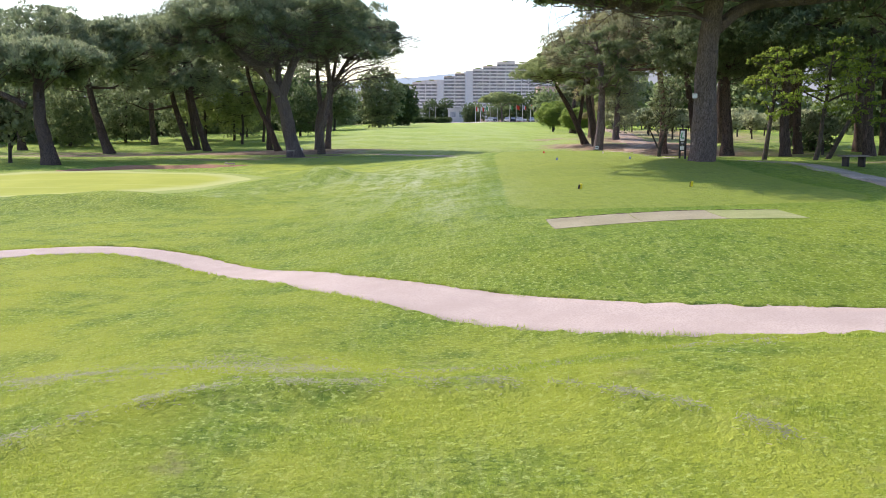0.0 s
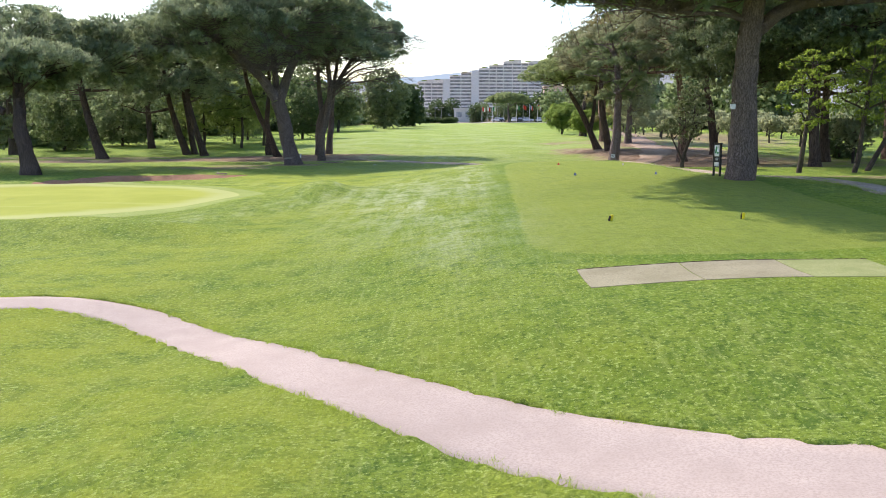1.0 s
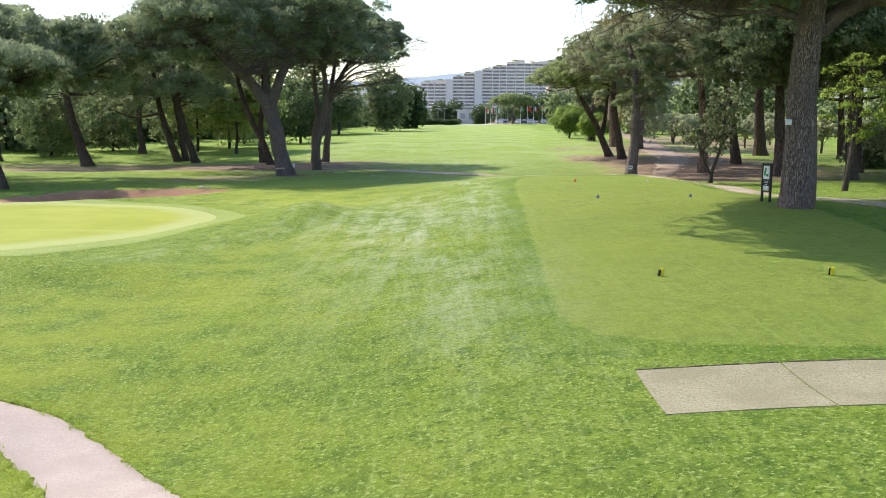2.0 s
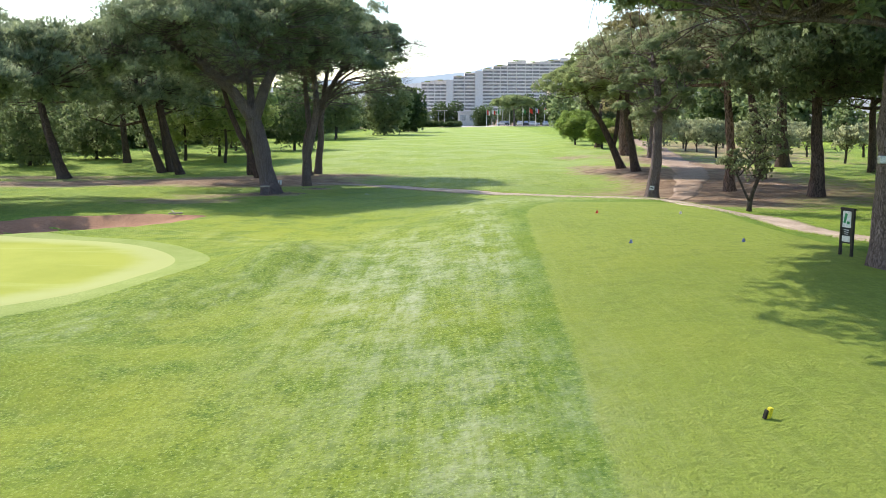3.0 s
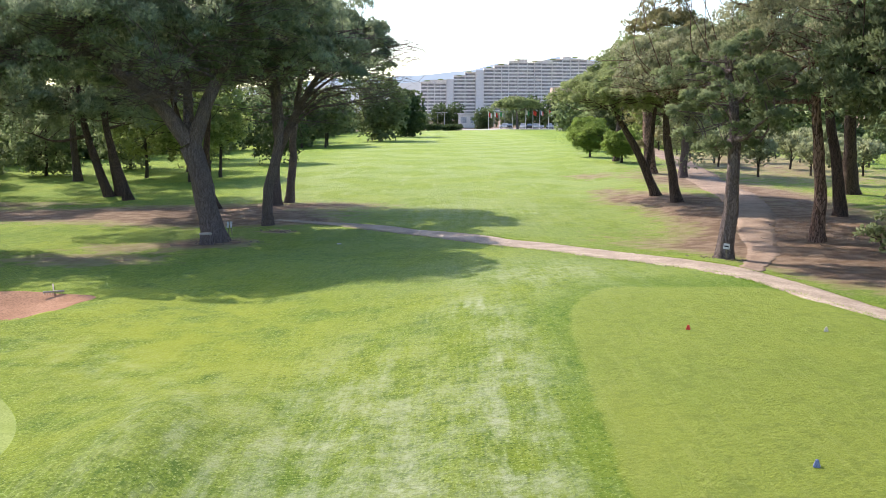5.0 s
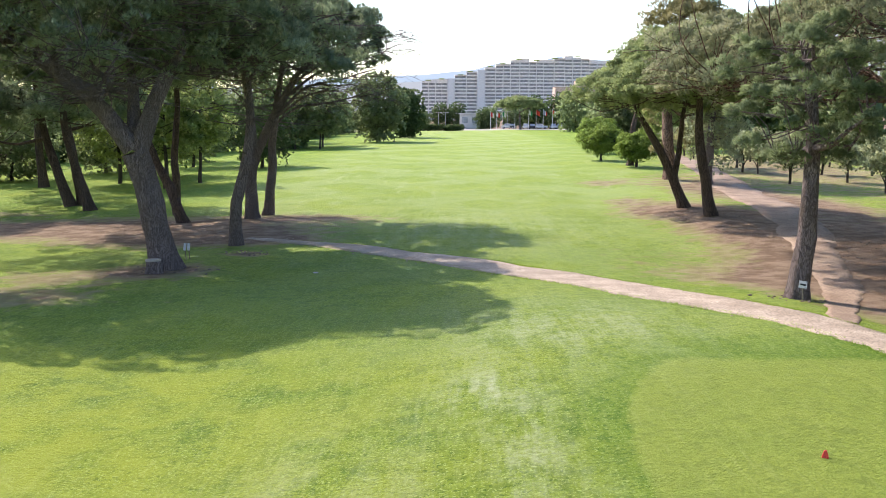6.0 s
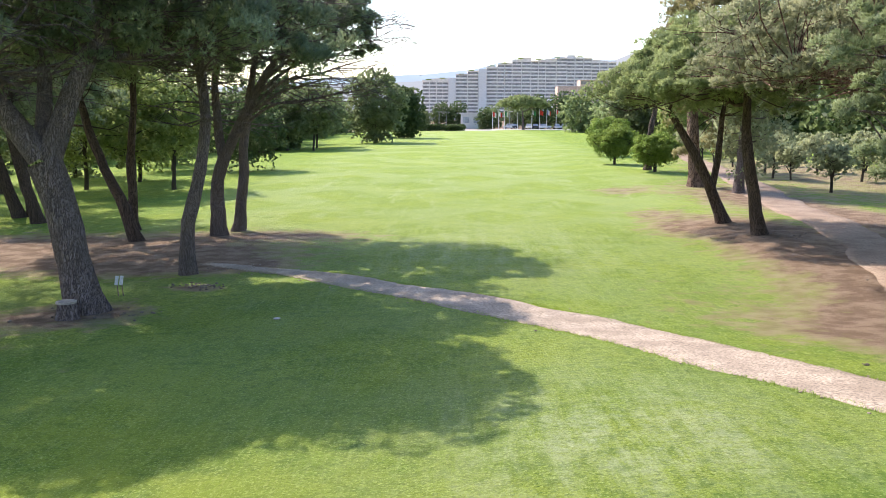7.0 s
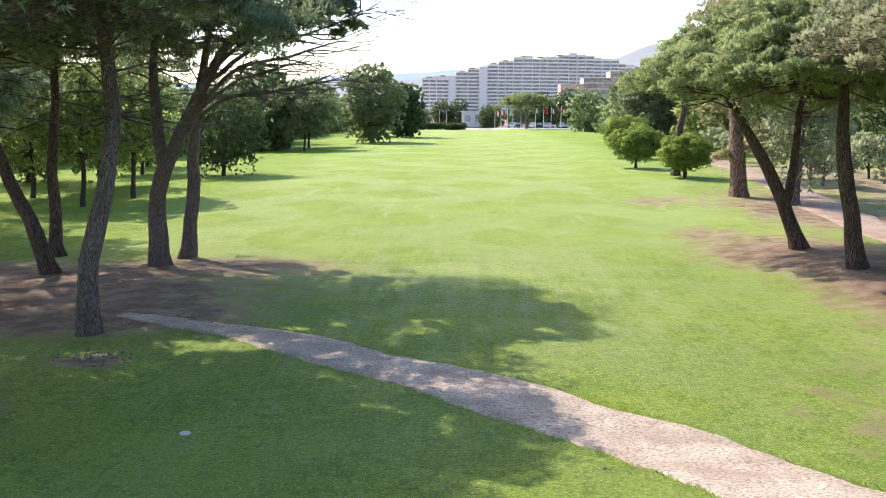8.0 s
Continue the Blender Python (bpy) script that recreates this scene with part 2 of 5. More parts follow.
    # brighter, yellower grass on some slopes: sunlight put into the colour
    c = mix(nt, calc(nt, "MULTIPLY", calc(nt, "MULTIPLY", attr(nt, "sunlit_tint"), band(nt, fuzz(nt, v, 0.8, 5), 0.30, 0.62)), 0.80), c, (0.470, 0.520, 0.062))
    # mown tee, paler and yellower, inside a lusher edge
    edge = calc(nt, "ADD", attr(nt, "tee"), calc(nt, "MULTIPLY", calc(nt, "SUBTRACT", mid, 0.5), 0.25))
    lush = calc(nt, "MULTIPLY", band(nt, edge, -1.1, -0.03), calc(nt, "SUBTRACT", 1.0, band(nt, edge, -0.05, 0.05)))
    c = mix(nt, calc(nt, "MULTIPLY", lush, 0.34), c, (0.122, 0.246, 0.023))
    c = mix(nt, calc(nt, "MULTIPLY", band(nt, edge, -0.06, 0.08), 0.52), c, (0.345, 0.408, 0.084))
    # bare earth under the trees
    d = calc(nt, "ADD", attr(nt, "dirt"), calc(nt, "MULTIPLY", calc(nt, "SUBTRACT", fuzz(nt, v, 1.1, 6, 0.65), 0.5), 1.1))
    earth = mix(nt, band(nt, mid, 0.35, 0.7), (0.225, 0.152, 0.100), (0.400, 0.290, 0.200))
    earth = mix(nt, calc(nt, "MULTIPLY", band(nt, fine, 0.5, 0.75), 0.6), earth, (0.12, 0.075, 0.045))
    dry = mix(nt, band(nt, mid, 0.3, 0.7), (0.290, 0.265, 0.110), (0.400, 0.350, 0.185))
    c = mix(nt, band(nt, d, 0.18, 0.45), c, dry)
    c = mix(nt, band(nt, d, 0.42, 0.72), c, earth)
    nt.links.new(c, b.inputs["Base Color"])
    if blade:
        t = nt.nodes.new("ShaderNodeBsdfTranslucent")
        nt.links.new(c, t.inputs["Color"])
        s = nd(nt, "ShaderNodeMixShader", Fac=0.55)
        nt.links.new(b.outputs[0], s.inputs[1])
        nt.links.new(t.outputs[0], s.inputs[2])
        nt.links.new(s.outputs[0], nt.nodes["Material Output"].inputs["Surface"])
    else:
        hgt = calc(nt, "ADD", calc(nt, "MULTIPLY", fuzz(nt, v, 8, 6, 0.75), 2.2), calc(nt, "MULTIPLY", fine, 0.8))
        bump(nt, b, hgt, 1.0, 0.075)
    return m


def foliage(name, dark, light, through=0.35):
    m, nt, b = material(name, 0.6, 0.0, 0.25)
    isl = nt.nodes.new("ShaderNodeNewGeometry").outputs["Random Per Island"]
    v = where(nt)
    c = mix(nt, calc(nt, "ADD", calc(nt, "MULTIPLY", isl, 0.45), calc(nt, "MULTIPLY", attr(nt, "tone"), 0.60)), dark, light)
    c = mix(nt, calc(nt, "MULTIPLY", band(nt, fuzz(nt, v, 0.7, 3), 0.4, 0.7), 0.5), c, tuple(x * 0.6 for x in dark))
    nt.links.new(c, b.inputs["Base Color"])
    t = nt.nodes.new("ShaderNodeBsdfTranslucent")
    nt.links.new(mix(nt, 0.5, c, light), t.inputs["Color"])
    s = nd(nt, "ShaderNodeMixShader", Fac=through)
    nt.links.new(b.outputs[0], s.inputs[1])
    nt.links.new(t.outputs[0], s.inputs[2])
    nt.links.new(s.outputs[0], nt.nodes["Material Output"].inputs["Surface"])
    return m


def barky(name, dark, light, scale):
    """Furrowed bark: upright plates between dark cracks."""
    m, nt, b = material(name, 0.92, 0.0, 0.15)
    v = where(nt, (1, 1, 0.22))
    warp = nt.nodes.new("ShaderNodeTexNoise")
    warp.inputs["Scale"].default_value = scale * 0.8
    nt.links.new(v, warp.inputs["Vector"])
    add = nt.nodes.new("ShaderNodeMix")
    add.data_type, add.blend_type = "RGBA", "ADD"
    add.inputs[0].default_value = 0.30
    nt.links.new(v, add.inputs[6])
    nt.links.new(warp.outputs["Color"], add.inputs[7])
    cell = nd(nt, "ShaderNodeTexVoronoi", Scale=scale)
    cell.feature = "DISTANCE_TO_EDGE"
    nt.links.new(add.outputs[2], cell.inputs["Vector"])
    plate = band(nt, cell.outputs["Distance"], 0.0, 0.17)
    n2 = fuzz(nt, v, scale * 5, 4)
    c = mix(nt, band(nt, n2, 0.3, 0.7), light, tuple(x * 0.62 for x in light))
    c = mix(nt, calc(nt, "MULTIPLY", band(nt, fuzz(nt, v, 0.9, 3), 0.45, 0.65), 0.5), c, tuple(x * 1.25 for x in light))
    c = mix(nt, plate, dark, c)
    nt.links.new(c, b.inputs["Base Color"])
    bump(nt, b, calc(nt, "ADD", plate, calc(nt, "MULTIPLY", n2, 0.3)), 1.0, 0.05)
    return m


def green_turf(name):
    """Close-mown yellow-green turf, paler towards its edge."""
    m, nt, b = material(name, 0.8, 0.0, 0.08)
    v = where(nt)
    c = mix(nt, band(nt, fuzz(nt, v, 0.30, 4), 0.35, 0.65), (0.255, 0.290, 0.036), (0.305, 0.330, 0.050))
    c = mix(nt, calc(nt, "MULTIPLY", band(nt, fuzz(nt, where(nt, (0.15, 1, 1)), 0.8, 4), 0.55, 0.70), 0.40), c, (0.370, 0.400, 0.120))
    c = mix(nt, calc(nt, "MULTIPLY", band(nt, fuzz(nt, v, 24, 4), 0.4, 0.7), 0.25), c, (0.210, 0.280, 0.028))
    rim = calc(nt, "ADD", attr(nt, "edge"), calc(nt, "MULTIPLY", calc(nt, "SUBTRACT", fuzz(nt, v, 0.9, 5), 0.5), 0.10))
    c = mix(nt, calc(nt, "MULTIPLY", band(nt, rim, 0.80, 0.93), 0.85), c, (0.345, 0.372, 0.140))
    nt.links.new(c, b.inputs["Base Color"])
    bump(nt, b, fuzz(nt, v, 30, 5), 0.4, 0.004)
    return m


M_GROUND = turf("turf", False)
M_BLADE = turf("grass_blades", True)
M_PATH = speckled("path_stone_dust", (0.370, 0.298, 0.252), (0.445, 0.366, 0.314), 1.3, 0.95, 0.004, 34, own=False, dark_part=0.86)
M_GRAVEL = speckled("gravel", (0.36, 0.285, 0.215), (0.58, 0.47, 0.36), 1.1, 0.95, 0.03, 16, own=False, dark_part=0.48)
M_SAND = speckled("red_sand", (0.30, 0.155, 0.085), (0.42, 0.235, 0.140), 0.8, 0.95, 0.02, 20, own=False)
M_GREEN = green_turf("putting_turf")
M_FRINGE = speckled("fringe_turf", (0.235, 0.300, 0.066), (0.295, 0.350, 0.105), 0.8, 0.8, 0.02, 30, own=False, spec=0.08)
M_SOIL = speckled("shadow_dark_soil", (0.085, 0.062, 0.042), (0.190, 0.140, 0.098), 9, 0.95, 0.01)
M_TRACK = speckled("sandy_track", (0.26, 0.182, 0.128), (0.42, 0.318, 0.236), 0.7, 0.95, 0.012, 22, own=False)
M_GREENSLAB = speckled("mossy_slab", (0.215, 0.245, 0.080), (0.310, 0.325, 0.140), 1.8, 0.9, 0.006, 30)
M_SLAB = speckled("worn_slab", (0.240, 0.216, 0.130), (0.325, 0.296, 0.190), 1.4, 0.9, 0.006, 30)
M_BARK = barky("pine_bark", (0.120, 0.090, 0.084), (0.315, 0.248, 0.228), 15)
M_BROWNBARK = barky("brown_bark", (0.062, 0.042, 0.034), (0.190, 0.136, 0.110), 12)
M_BIGBARK = barky("plated_bark", (0.100, 0.072, 0.060), (0.285, 0.212, 0.184), 18)
M_REDBARK = barky("red_bark", (0.090, 0.056, 0.042), (0.330, 0.215, 0.165), 9)
M_BARK2 = barky("smooth_bark", (0.060, 0.048, 0.038), (0.150, 0.122, 0.100), 18)
M_CLIP = foliage("cut_grass", (0.300, 0.290, 0.180), (0.620, 0.600, 0.440), 0.50)
M_NEEDLE = foliage("pine_needles", (0.125, 0.178, 0.098), (0.450, 0.525, 0.290), 0.50)
M_NEEDLE2 = foliage("bright_pine_needles", (0.128, 0.188, 0.072), (0.460, 0.535, 0.215), 0.46)
# darker copy of the pine needles, with shade put into the colour
M_SHADENEEDLE = foliage("shaded_pine_needles", (0.088, 0.138, 0.064), (0.340, 0.410, 0.195), 0.45)
M_PALENEEDLE = foliage("pale_pine_needles", (0.160, 0.182, 0.094), (0.490, 0.505, 0.285), 0.42)
M_DRYLEAF = foliage("straw_green_leaves", (0.200, 0.185, 0.070), (0.430, 0.400, 0.190), 0.40)
M_LEAF = foliage("leaves", (0.175, 0.245, 0.072), (0.460, 0.540, 0.190), 0.60)
# leaves of the far trees, distance haze mixed into their colour
M_HAZELEAF = foliage("hazed_leaves", (0.150, 0.200, 0.085), (0.360, 0.420, 0.210), 0.55)
M_ROUND = foliage("dense_leaves", (0.135, 0.225, 0.040), (0.400, 0.520, 0.120), 0.42)
M_LIME = foliage("spring_leaves", (0.150, 0.240, 0.026), (0.330, 0.430, 0.075), 0.60)
M_OLIVE = foliage("olive_leaves", (0.255, 0.295, 0.150), (0.520, 0.550, 0.310), 0.48)
M_GREYLEAF = foliage("grey_leaves", (0.105, 0.135, 0.062), (0.270, 0.310, 0.150), 0.40)
M_DARKLEAF = foliage("dark_leaves", (0.060, 0.105, 0.038), (0.165, 0.225, 0.085), 0.4)
M_WOODLEAF = foliage("wood_leaves", (0.145, 0.205, 0.085), (0.370, 0.450, 0.205), 0.48)
M_WOOD = speckled("weathered_wood", (0.20, 0.155, 0.115), (0.34, 0.275, 0.21), 5, 0.85, 0.004)
M_CUT = speckled("cut_wood", (0.36, 0.31, 0.25), (0.52, 0.46, 0.38), 8, 0.85)
M_DARKWOOD = speckled("dark_stained_wood", (0.022, 0.017, 0.013), (0.045, 0.034, 0.026), 9, 0.6)
M_WHITE = speckled("white_paint", (0.68, 0.67, 0.64), (0.80, 0.79, 0.77), 3, 0.5)
M_YELLOW = speckled("yellow_paint", (0.72, 0.60, 0.03), (0.85, 0.72, 0.05), 9, 0.45)
M_BLUE = speckled("blue_paint", (0.14, 0.18, 0.34), (0.26, 0.31, 0.46), 9, 0.45)
M_RED = speckled("red_paint", (0.66, 0.05, 0.03), (0.78, 0.08, 0.05), 9, 0.45)
M_PALEMARK = speckled("bleached_paint", (0.58, 0.52, 0.46), (0.72, 0.66, 0.58), 9, 0.6)
M_GREENP = speckled("green_paint", (0.03, 0.24, 0.09), (0.05, 0.32, 0.13), 9, 0.5)
M_BLACK = speckled("black_paint", (0.014, 0.014, 0.014), (0.03, 0.03, 0.03), 9, 0.5)
M_STONE = speckled("stone", (0.26, 0.24, 0.21), (0.40, 0.37, 0.33), 4, 0.9, 0.02)
M_ASPHALT = speckled("pale_paving", (0.42, 0.40, 0.37), (0.55, 0.53, 0.50), 0.4, 0.9, own=False)
M_RENDER = speckled("white_render", (0.88, 0.84, 0.80), (0.93, 0.89, 0.85), 0.2, 0.85)
M_PINK = speckled("pink_render", (0.55, 0.42, 0.34), (0.66, 0.53, 0.44), 0.2, 0.85)
# pale base colour holds the sky's glare on the panes
M_GLASS = speckled("glare_window", (0.34, 0.37, 0.42), (0.62, 0.64, 0.68), 0.22, 0.12, spec=0.8)
M_FLATGLASS = speckled("pale_balcony_glazing", (0.20, 0.20, 0.22), (0.66, 0.62, 0.60), 0.45, 0.25, spec=0.8)
M_METAL = speckled("grey_metal", (0.48, 0.48, 0.48), (0.60, 0.60, 0.60), 5, 0.4, metal=0.6)
M_CARS = speckled("car_paint", (0.66, 0.67, 0.68), (0.78, 0.78, 0.78), 0.5, 0.25, spec=0.5)
M_CARD = speckled("dark_car_paint", (0.06, 0.065, 0.08), (0.12, 0.125, 0.14), 0.5, 0.25, spec=0.5)
M_TYRE = speckled("rubber", (0.015, 0.015, 0.015), (0.03, 0.03, 0.03), 6, 0.8)


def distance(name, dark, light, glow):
    """Far ridges that glow: the bright haze before them is put in as emission."""
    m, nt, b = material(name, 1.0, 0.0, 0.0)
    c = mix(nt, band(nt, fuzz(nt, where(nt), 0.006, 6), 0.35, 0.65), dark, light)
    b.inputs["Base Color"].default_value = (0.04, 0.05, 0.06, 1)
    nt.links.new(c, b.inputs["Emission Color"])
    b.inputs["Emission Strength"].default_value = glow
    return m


M_HILL = distance("hazy_glow_hill", (0.36, 0.385, 0.415), (0.41, 0.425, 0.45), 1.0)
M_FARHILL = distance("hazy_glow_far_hill", (0.38, 0.48, 0.60), (0.42, 0.52, 0.63), 1.0)



# ---- ground ----
NEAR_LINE = spline([(-75, -14), (-40, 2), (-22, 9), (-12.5, 15.0), (-9.6, 17.0), (-8.3, 17.9), (-7.0, 18.3), (-5.8, 18.05), (-4.6, 17.2), (-3.0, 15.2), (-1.7, 13.4), (-0.5, 12.05),
                    (0.4, 11.15), (1.2, 10.55), (2.0, 10.02), (2.7, 9.66), (3.5, 9.34), (5.0, 9.05), (8.0, 9.05), (12, 10.6), (22, 15), (40, 21), (70, 26)], 0.25)
GRAVEL_LINE = spline([(-9.4, 71.4), (-8.3, 70.8), (-5.2, 69.4), (-2.6, 67.4), (0.1, 65.2), (1.4, 63.9), (3.9, 60.7), (5.9, 57.1), (7.4, 54.4),
                      (8.5, 51.8), (9.1, 48.2), (9.8, 45.3), (10.7, 42.8), (11.0, 39.5), (11.6, 36.5), (12.2, 33.4), (12.2, 29.2), (11.8, 25.3), (11.2, 22.0), (10.5, 19.5), (9.8, 17.2), (9.1, 14.0), (9.0, 11.8), (9.3, 10.2)], 0.25)
WOOD_LINE = spline([(9.4, 52.6), (11.4, 57.5), (13.2, 63), (15.0, 69), (16.6, 75), (18.2, 84), (19.6, 92), (20.8, 100), (22.4, 113), (24.8, 132), (27, 148), (31, 180)], 0.5)


def far_from(line, x, y):
    """Distance of points to a line of points."""
    x, y = np.asarray(x, float).ravel(), np.asarray(y, float).ravel()
    out = np.full(len(x), 1e6)
    for k in range(0, len(x), 20000):
        d = (x[k:k + 20000, None] - line[None, ::2, 0]) ** 2 + (y[k:k + 20000, None] - line[None, ::2, 1]) ** 2
        out[k:k + 20000] = np.sqrt(d.min(1))
    return out


def zones(x, y):
    """What the ground is like: mown tee (positive inside), bleached, earthy, far mown and hazed, tinted as sunlit."""
    left, right = 1.5 + 0.042 * (y - 21), 9.3 + 0.0 * y
    a, b = np.minimum(x - left, right - x), np.minimum(y - 17.9 - 0.3 * np.sin(x), 0.35 * (48.0 - y))
    bend = 1.8 - np.hypot(np.maximum(1.8 - a, 0), np.maximum(1.8 - b, 0))                      # rounded corners
    tee = np.where((a < 1.8) & (b < 1.8), bend, np.minimum(a, b)) * 0.8
    pale = (1.15 * bell(x, y, -1.7, 33, 2.1, 7.5) + 0.5 * bell(x, y, -1.8, 41, 1.6, 4) + 1.0 * bell(x, y, 1.0, 38.5, 0.8, 8) + 0.85 * bell(x, y, 2.5, 52, 3, 4) + 1.2 * bell(x, y, 0.3, 46.7, 0.6, 1.0) + 0.72 * bell(x, y, 0.5, 23, 1.7, 4.5) + 0.55 * bell(x, y, 1, 76, 7, 8)
            + 0.25 * bell(x, y, -5, 8.0, 3, 1.4) + 0.6 * lip(x, y) * (0.5 + 0.5 * np.sin(4.3 * x + 1.0) * np.sin(1.9 * x)))
    e = ring_green(x, y)
    pale = pale + 0.8 * np.exp(-((e - 1.50) / 0.17) ** 2) * (0.5 + 0.5 * np.sin(58 * e)) * S(-15, -9, x)      # mower rings beside the green
    dirt = (1.1 * bell(x, y, -24, 77.0, 14, 4.4) + 1.1 * bell(x, y, -12.5, 72.6, 5, 3.6) + 0.8 * bell(x, y, -10.6, 63.0, 2.0, 1.6) + 0.62 * bell(x, y, -34, 85, 9, 2.2)
            + 1.05 * bell(x, y, 16.2, 67, 4.0, 10) + 1.0 * bell(x, y, 12.8, 56, 2.2, 7) + 0.9 * bell(x, y, 20.5, 84, 2.2, 9) + 0.75 * bell(x, y, 13.4, 77, 2.6, 8) + 0.55 * bell(x, y, 11.0, 61.0, 3.2, 2.6) + 0.5 * bell(x, y, 11.2, 82, 2.6, 3.0) + 0.5 * bell(x, y, -8.2, 79.6, 4.5, 1.8) + 0.6 * bell(x, y, -8.6, 71.2, 2.4, 1.3) + 0.45 * bell(x, y, -13, 61.2, 3.6, 1.8) + 0.6 * bell(x, y, 18, 96, 3.5, 9)
            + 0.5 * bell(x, y, 10.8, 88, 1.6, 3.2) + 0.48 * bell(x, y, 11.5, 101, 2.4, 3) + 0.22 * bell(x, y, 8, 64, 3.5, 5) + 0.35 * bell(x, y, 22, 60, 9, 14)
            + 0.6 * bell(x, y, 16.5, 36, 3.5, 3) + 0.55 * bell(x, y, -14, 57.5, 4, 1.8) + 0.8 * bell(x, y, -8.4, 66.9, 0.8, 0.5) 
            + 0.58 * bell(x, y, 30, 115, 11, 30) + 1.2 * S(298, 306, y) + 0.10 * (1 - S(6.5, 13, y)))
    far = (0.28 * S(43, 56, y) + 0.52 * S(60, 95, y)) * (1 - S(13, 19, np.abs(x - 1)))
    sunlit_tint = np.clip((1 - S(7, 19, y)) * 0.75 * (1 - 0.75 * S(-3, 2, x) * S(8.5, 11, y)) + 0.55 * bell(x, y, -9, 15, 6, 9) + 0.75 * bell(x, y, -7, 46, 7, 8) + 0.4 * bell(x, y, -5, 30, 3, 6) + 0.3 * bell(x, y, -6, 22, 4, 6), 0, 1)
    return tee, pale, dirt, far, sunlit_tint


def give(me, x, y):
    for name, value in zip(("tee", "pale", "dirt", "far", "sunlit_tint"), zones(x, y)):
        a = me.attributes.new(name, "FLOAT", "POINT")
        a.data.foreach_set("value", np.asarray(value, np.float32))


def steps_out(lo, hi, step, reach):
    a = list(np.arange(lo, hi + 1e-6, step))
    s, left, right = step, lo, hi
    while left > -reach or right < reach:
        s *= 1.22
        left, right = left - s, right + s
        a = ([left] if left > -reach * 1.3 else []) + a + ([right] if right < reach * 1.3 else [])
    return np.array(a)


gx, gy = steps_out(-36, 30, 0.4, 3500), steps_out(1, 100, 0.4, 3500)
gx = np.concatenate([gx[gx < -8.01], np.arange(-8, 8.01, 0.16), gx[gx > 8.1]])       # finer where the ground is near
gy = np.concatenate([gy[gy < 0.99], np.arange(1, 22, 0.16), gy[gy > 22]])
GX, GY = np.meshgrid(gx, gy, indexing="ij")
flat = np.stack([GX.ravel(), GY.ravel(), H(GX, GY).ravel()], 1)
ii, jj = np.meshgrid(np.arange(len(gx) - 1), np.arange(len(gy) - 1), indexing="ij")
w = len(gy)
ground_mesh = mesh_of("ground", flat, np.stack([ii * w + jj, (ii + 1) * w + jj, (ii + 1) * w + jj + 1, ii * w + jj + 1], -1).reshape(-1, 4), True)
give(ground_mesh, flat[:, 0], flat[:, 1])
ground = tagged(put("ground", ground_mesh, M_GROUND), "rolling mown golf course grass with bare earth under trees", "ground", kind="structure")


def ribbon(name, line, half, mat, label, lift=0.012, wobble=0.12, seed=1):
    """A path lying on the ground, with ragged edges; half: half widths along it."""
    rng = np.random.default_rng(seed)
    t = np.gradient(line, axis=0)
    t /= np.linalg.norm(t, axis=1, keepdims=True)
    nrm = np.stack([-t[:, 1], t[:, 0]], 1)
    half = np.interp(line[:, 0], NEAR_X, half) if name == "cart_path" else np.interp(np.linspace(0, 1, len(line)), np.linspace(0, 1, len(half)), half)
    def ragged():
        k = rng.normal(0, 1, len(line))
        slow = np.convolve(k, np.ones(9) / 3, "same")
        return wobble * (0.5 * slow + 0.15 * k)
    a, b = half + ragged(), half + ragged()
    cols = np.array([-1.0, -0.96, -0.6, -0.2, 0.2, 0.6, 0.96, 1.0])
    across = np.where(cols[None] < 0, cols[None] * a[:, None], cols[None] * b[:, None])
    P = line[:, None] + across[:, :, None] * nrm[:, None]
    z = H(P[:, :, 0], P[:, :, 1]) + lift
    z[:, 0] -= 0.05
    z[:, -1] -= 0.05
    v = np.concatenate([P, z[:, :, None]], 2).reshape(-1, 3)
    i, j = np.meshgrid(np.arange(len(line) - 1), np.arange(7), indexing="ij")
    q = np.stack([i * 8 + j, (i + 1) * 8 + j, (i + 1) * 8 + j + 1, i * 8 + j + 1], -1).reshape(-1, 4)[:, ::-1]
    return tagged(put(name, mesh_of(name, v, q, True), mat), label, "path", kind="structure")


NEAR_X, NEAR_HALF = (-12, -6, -3, 0, 2.5, 5, 9), (0.56, 0.50, 0.48, 0.57, 0.68, 0.80, 0.85)
ribbon("cart_path", NEAR_LINE, NEAR_HALF, M_PATH, "pale pinkish stone-dust cart path winding through grass", 0.015, 0.05, 2)


def turf_edge(line, half, seed):
    """The raised, ragged brim of turf on both sides of a path that lies a little lower."""
    rng = np.random.default_rng(seed)
    t = np.gradient(line, axis=0)
    t /= np.linalg.norm(t, axis=1, keepdims=True)
    nrm = np.stack([-t[:, 1], t[:, 0]], 1)
    pile = Pile()
    n = len(line)
    for side in (-1, 1):
        wob = np.convolve(rng.normal(0, 1, n), np.ones(5) / 2.2, "same") * 0.030 + rng.normal(0, 0.012, n)
        high = 0.030 + 0.016 * np.clip(np.convolve(rng.normal(0, 1, n), np.ones(3) / 1.7, "same"), -1.4, 2)
        rows = []
        for out, up in ((0.0, -0.03), (0.012, 0.7), (0.05, 1.0), (0.16, 0.35), (0.30, -0.03)):
            P = line + nrm * (side * (half + wob + out))[:, None]
            rows.append(np.stack([P[:, 0], P[:, 1], H(P[:, 0], P[:, 1]) + (high * up if up > 0 else up)], 1))
        v = np.stack(rows, 1).reshape(-1, 3)
        i, j = np.meshgrid(np.arange(n - 1), np.arange(4), indexing="ij")
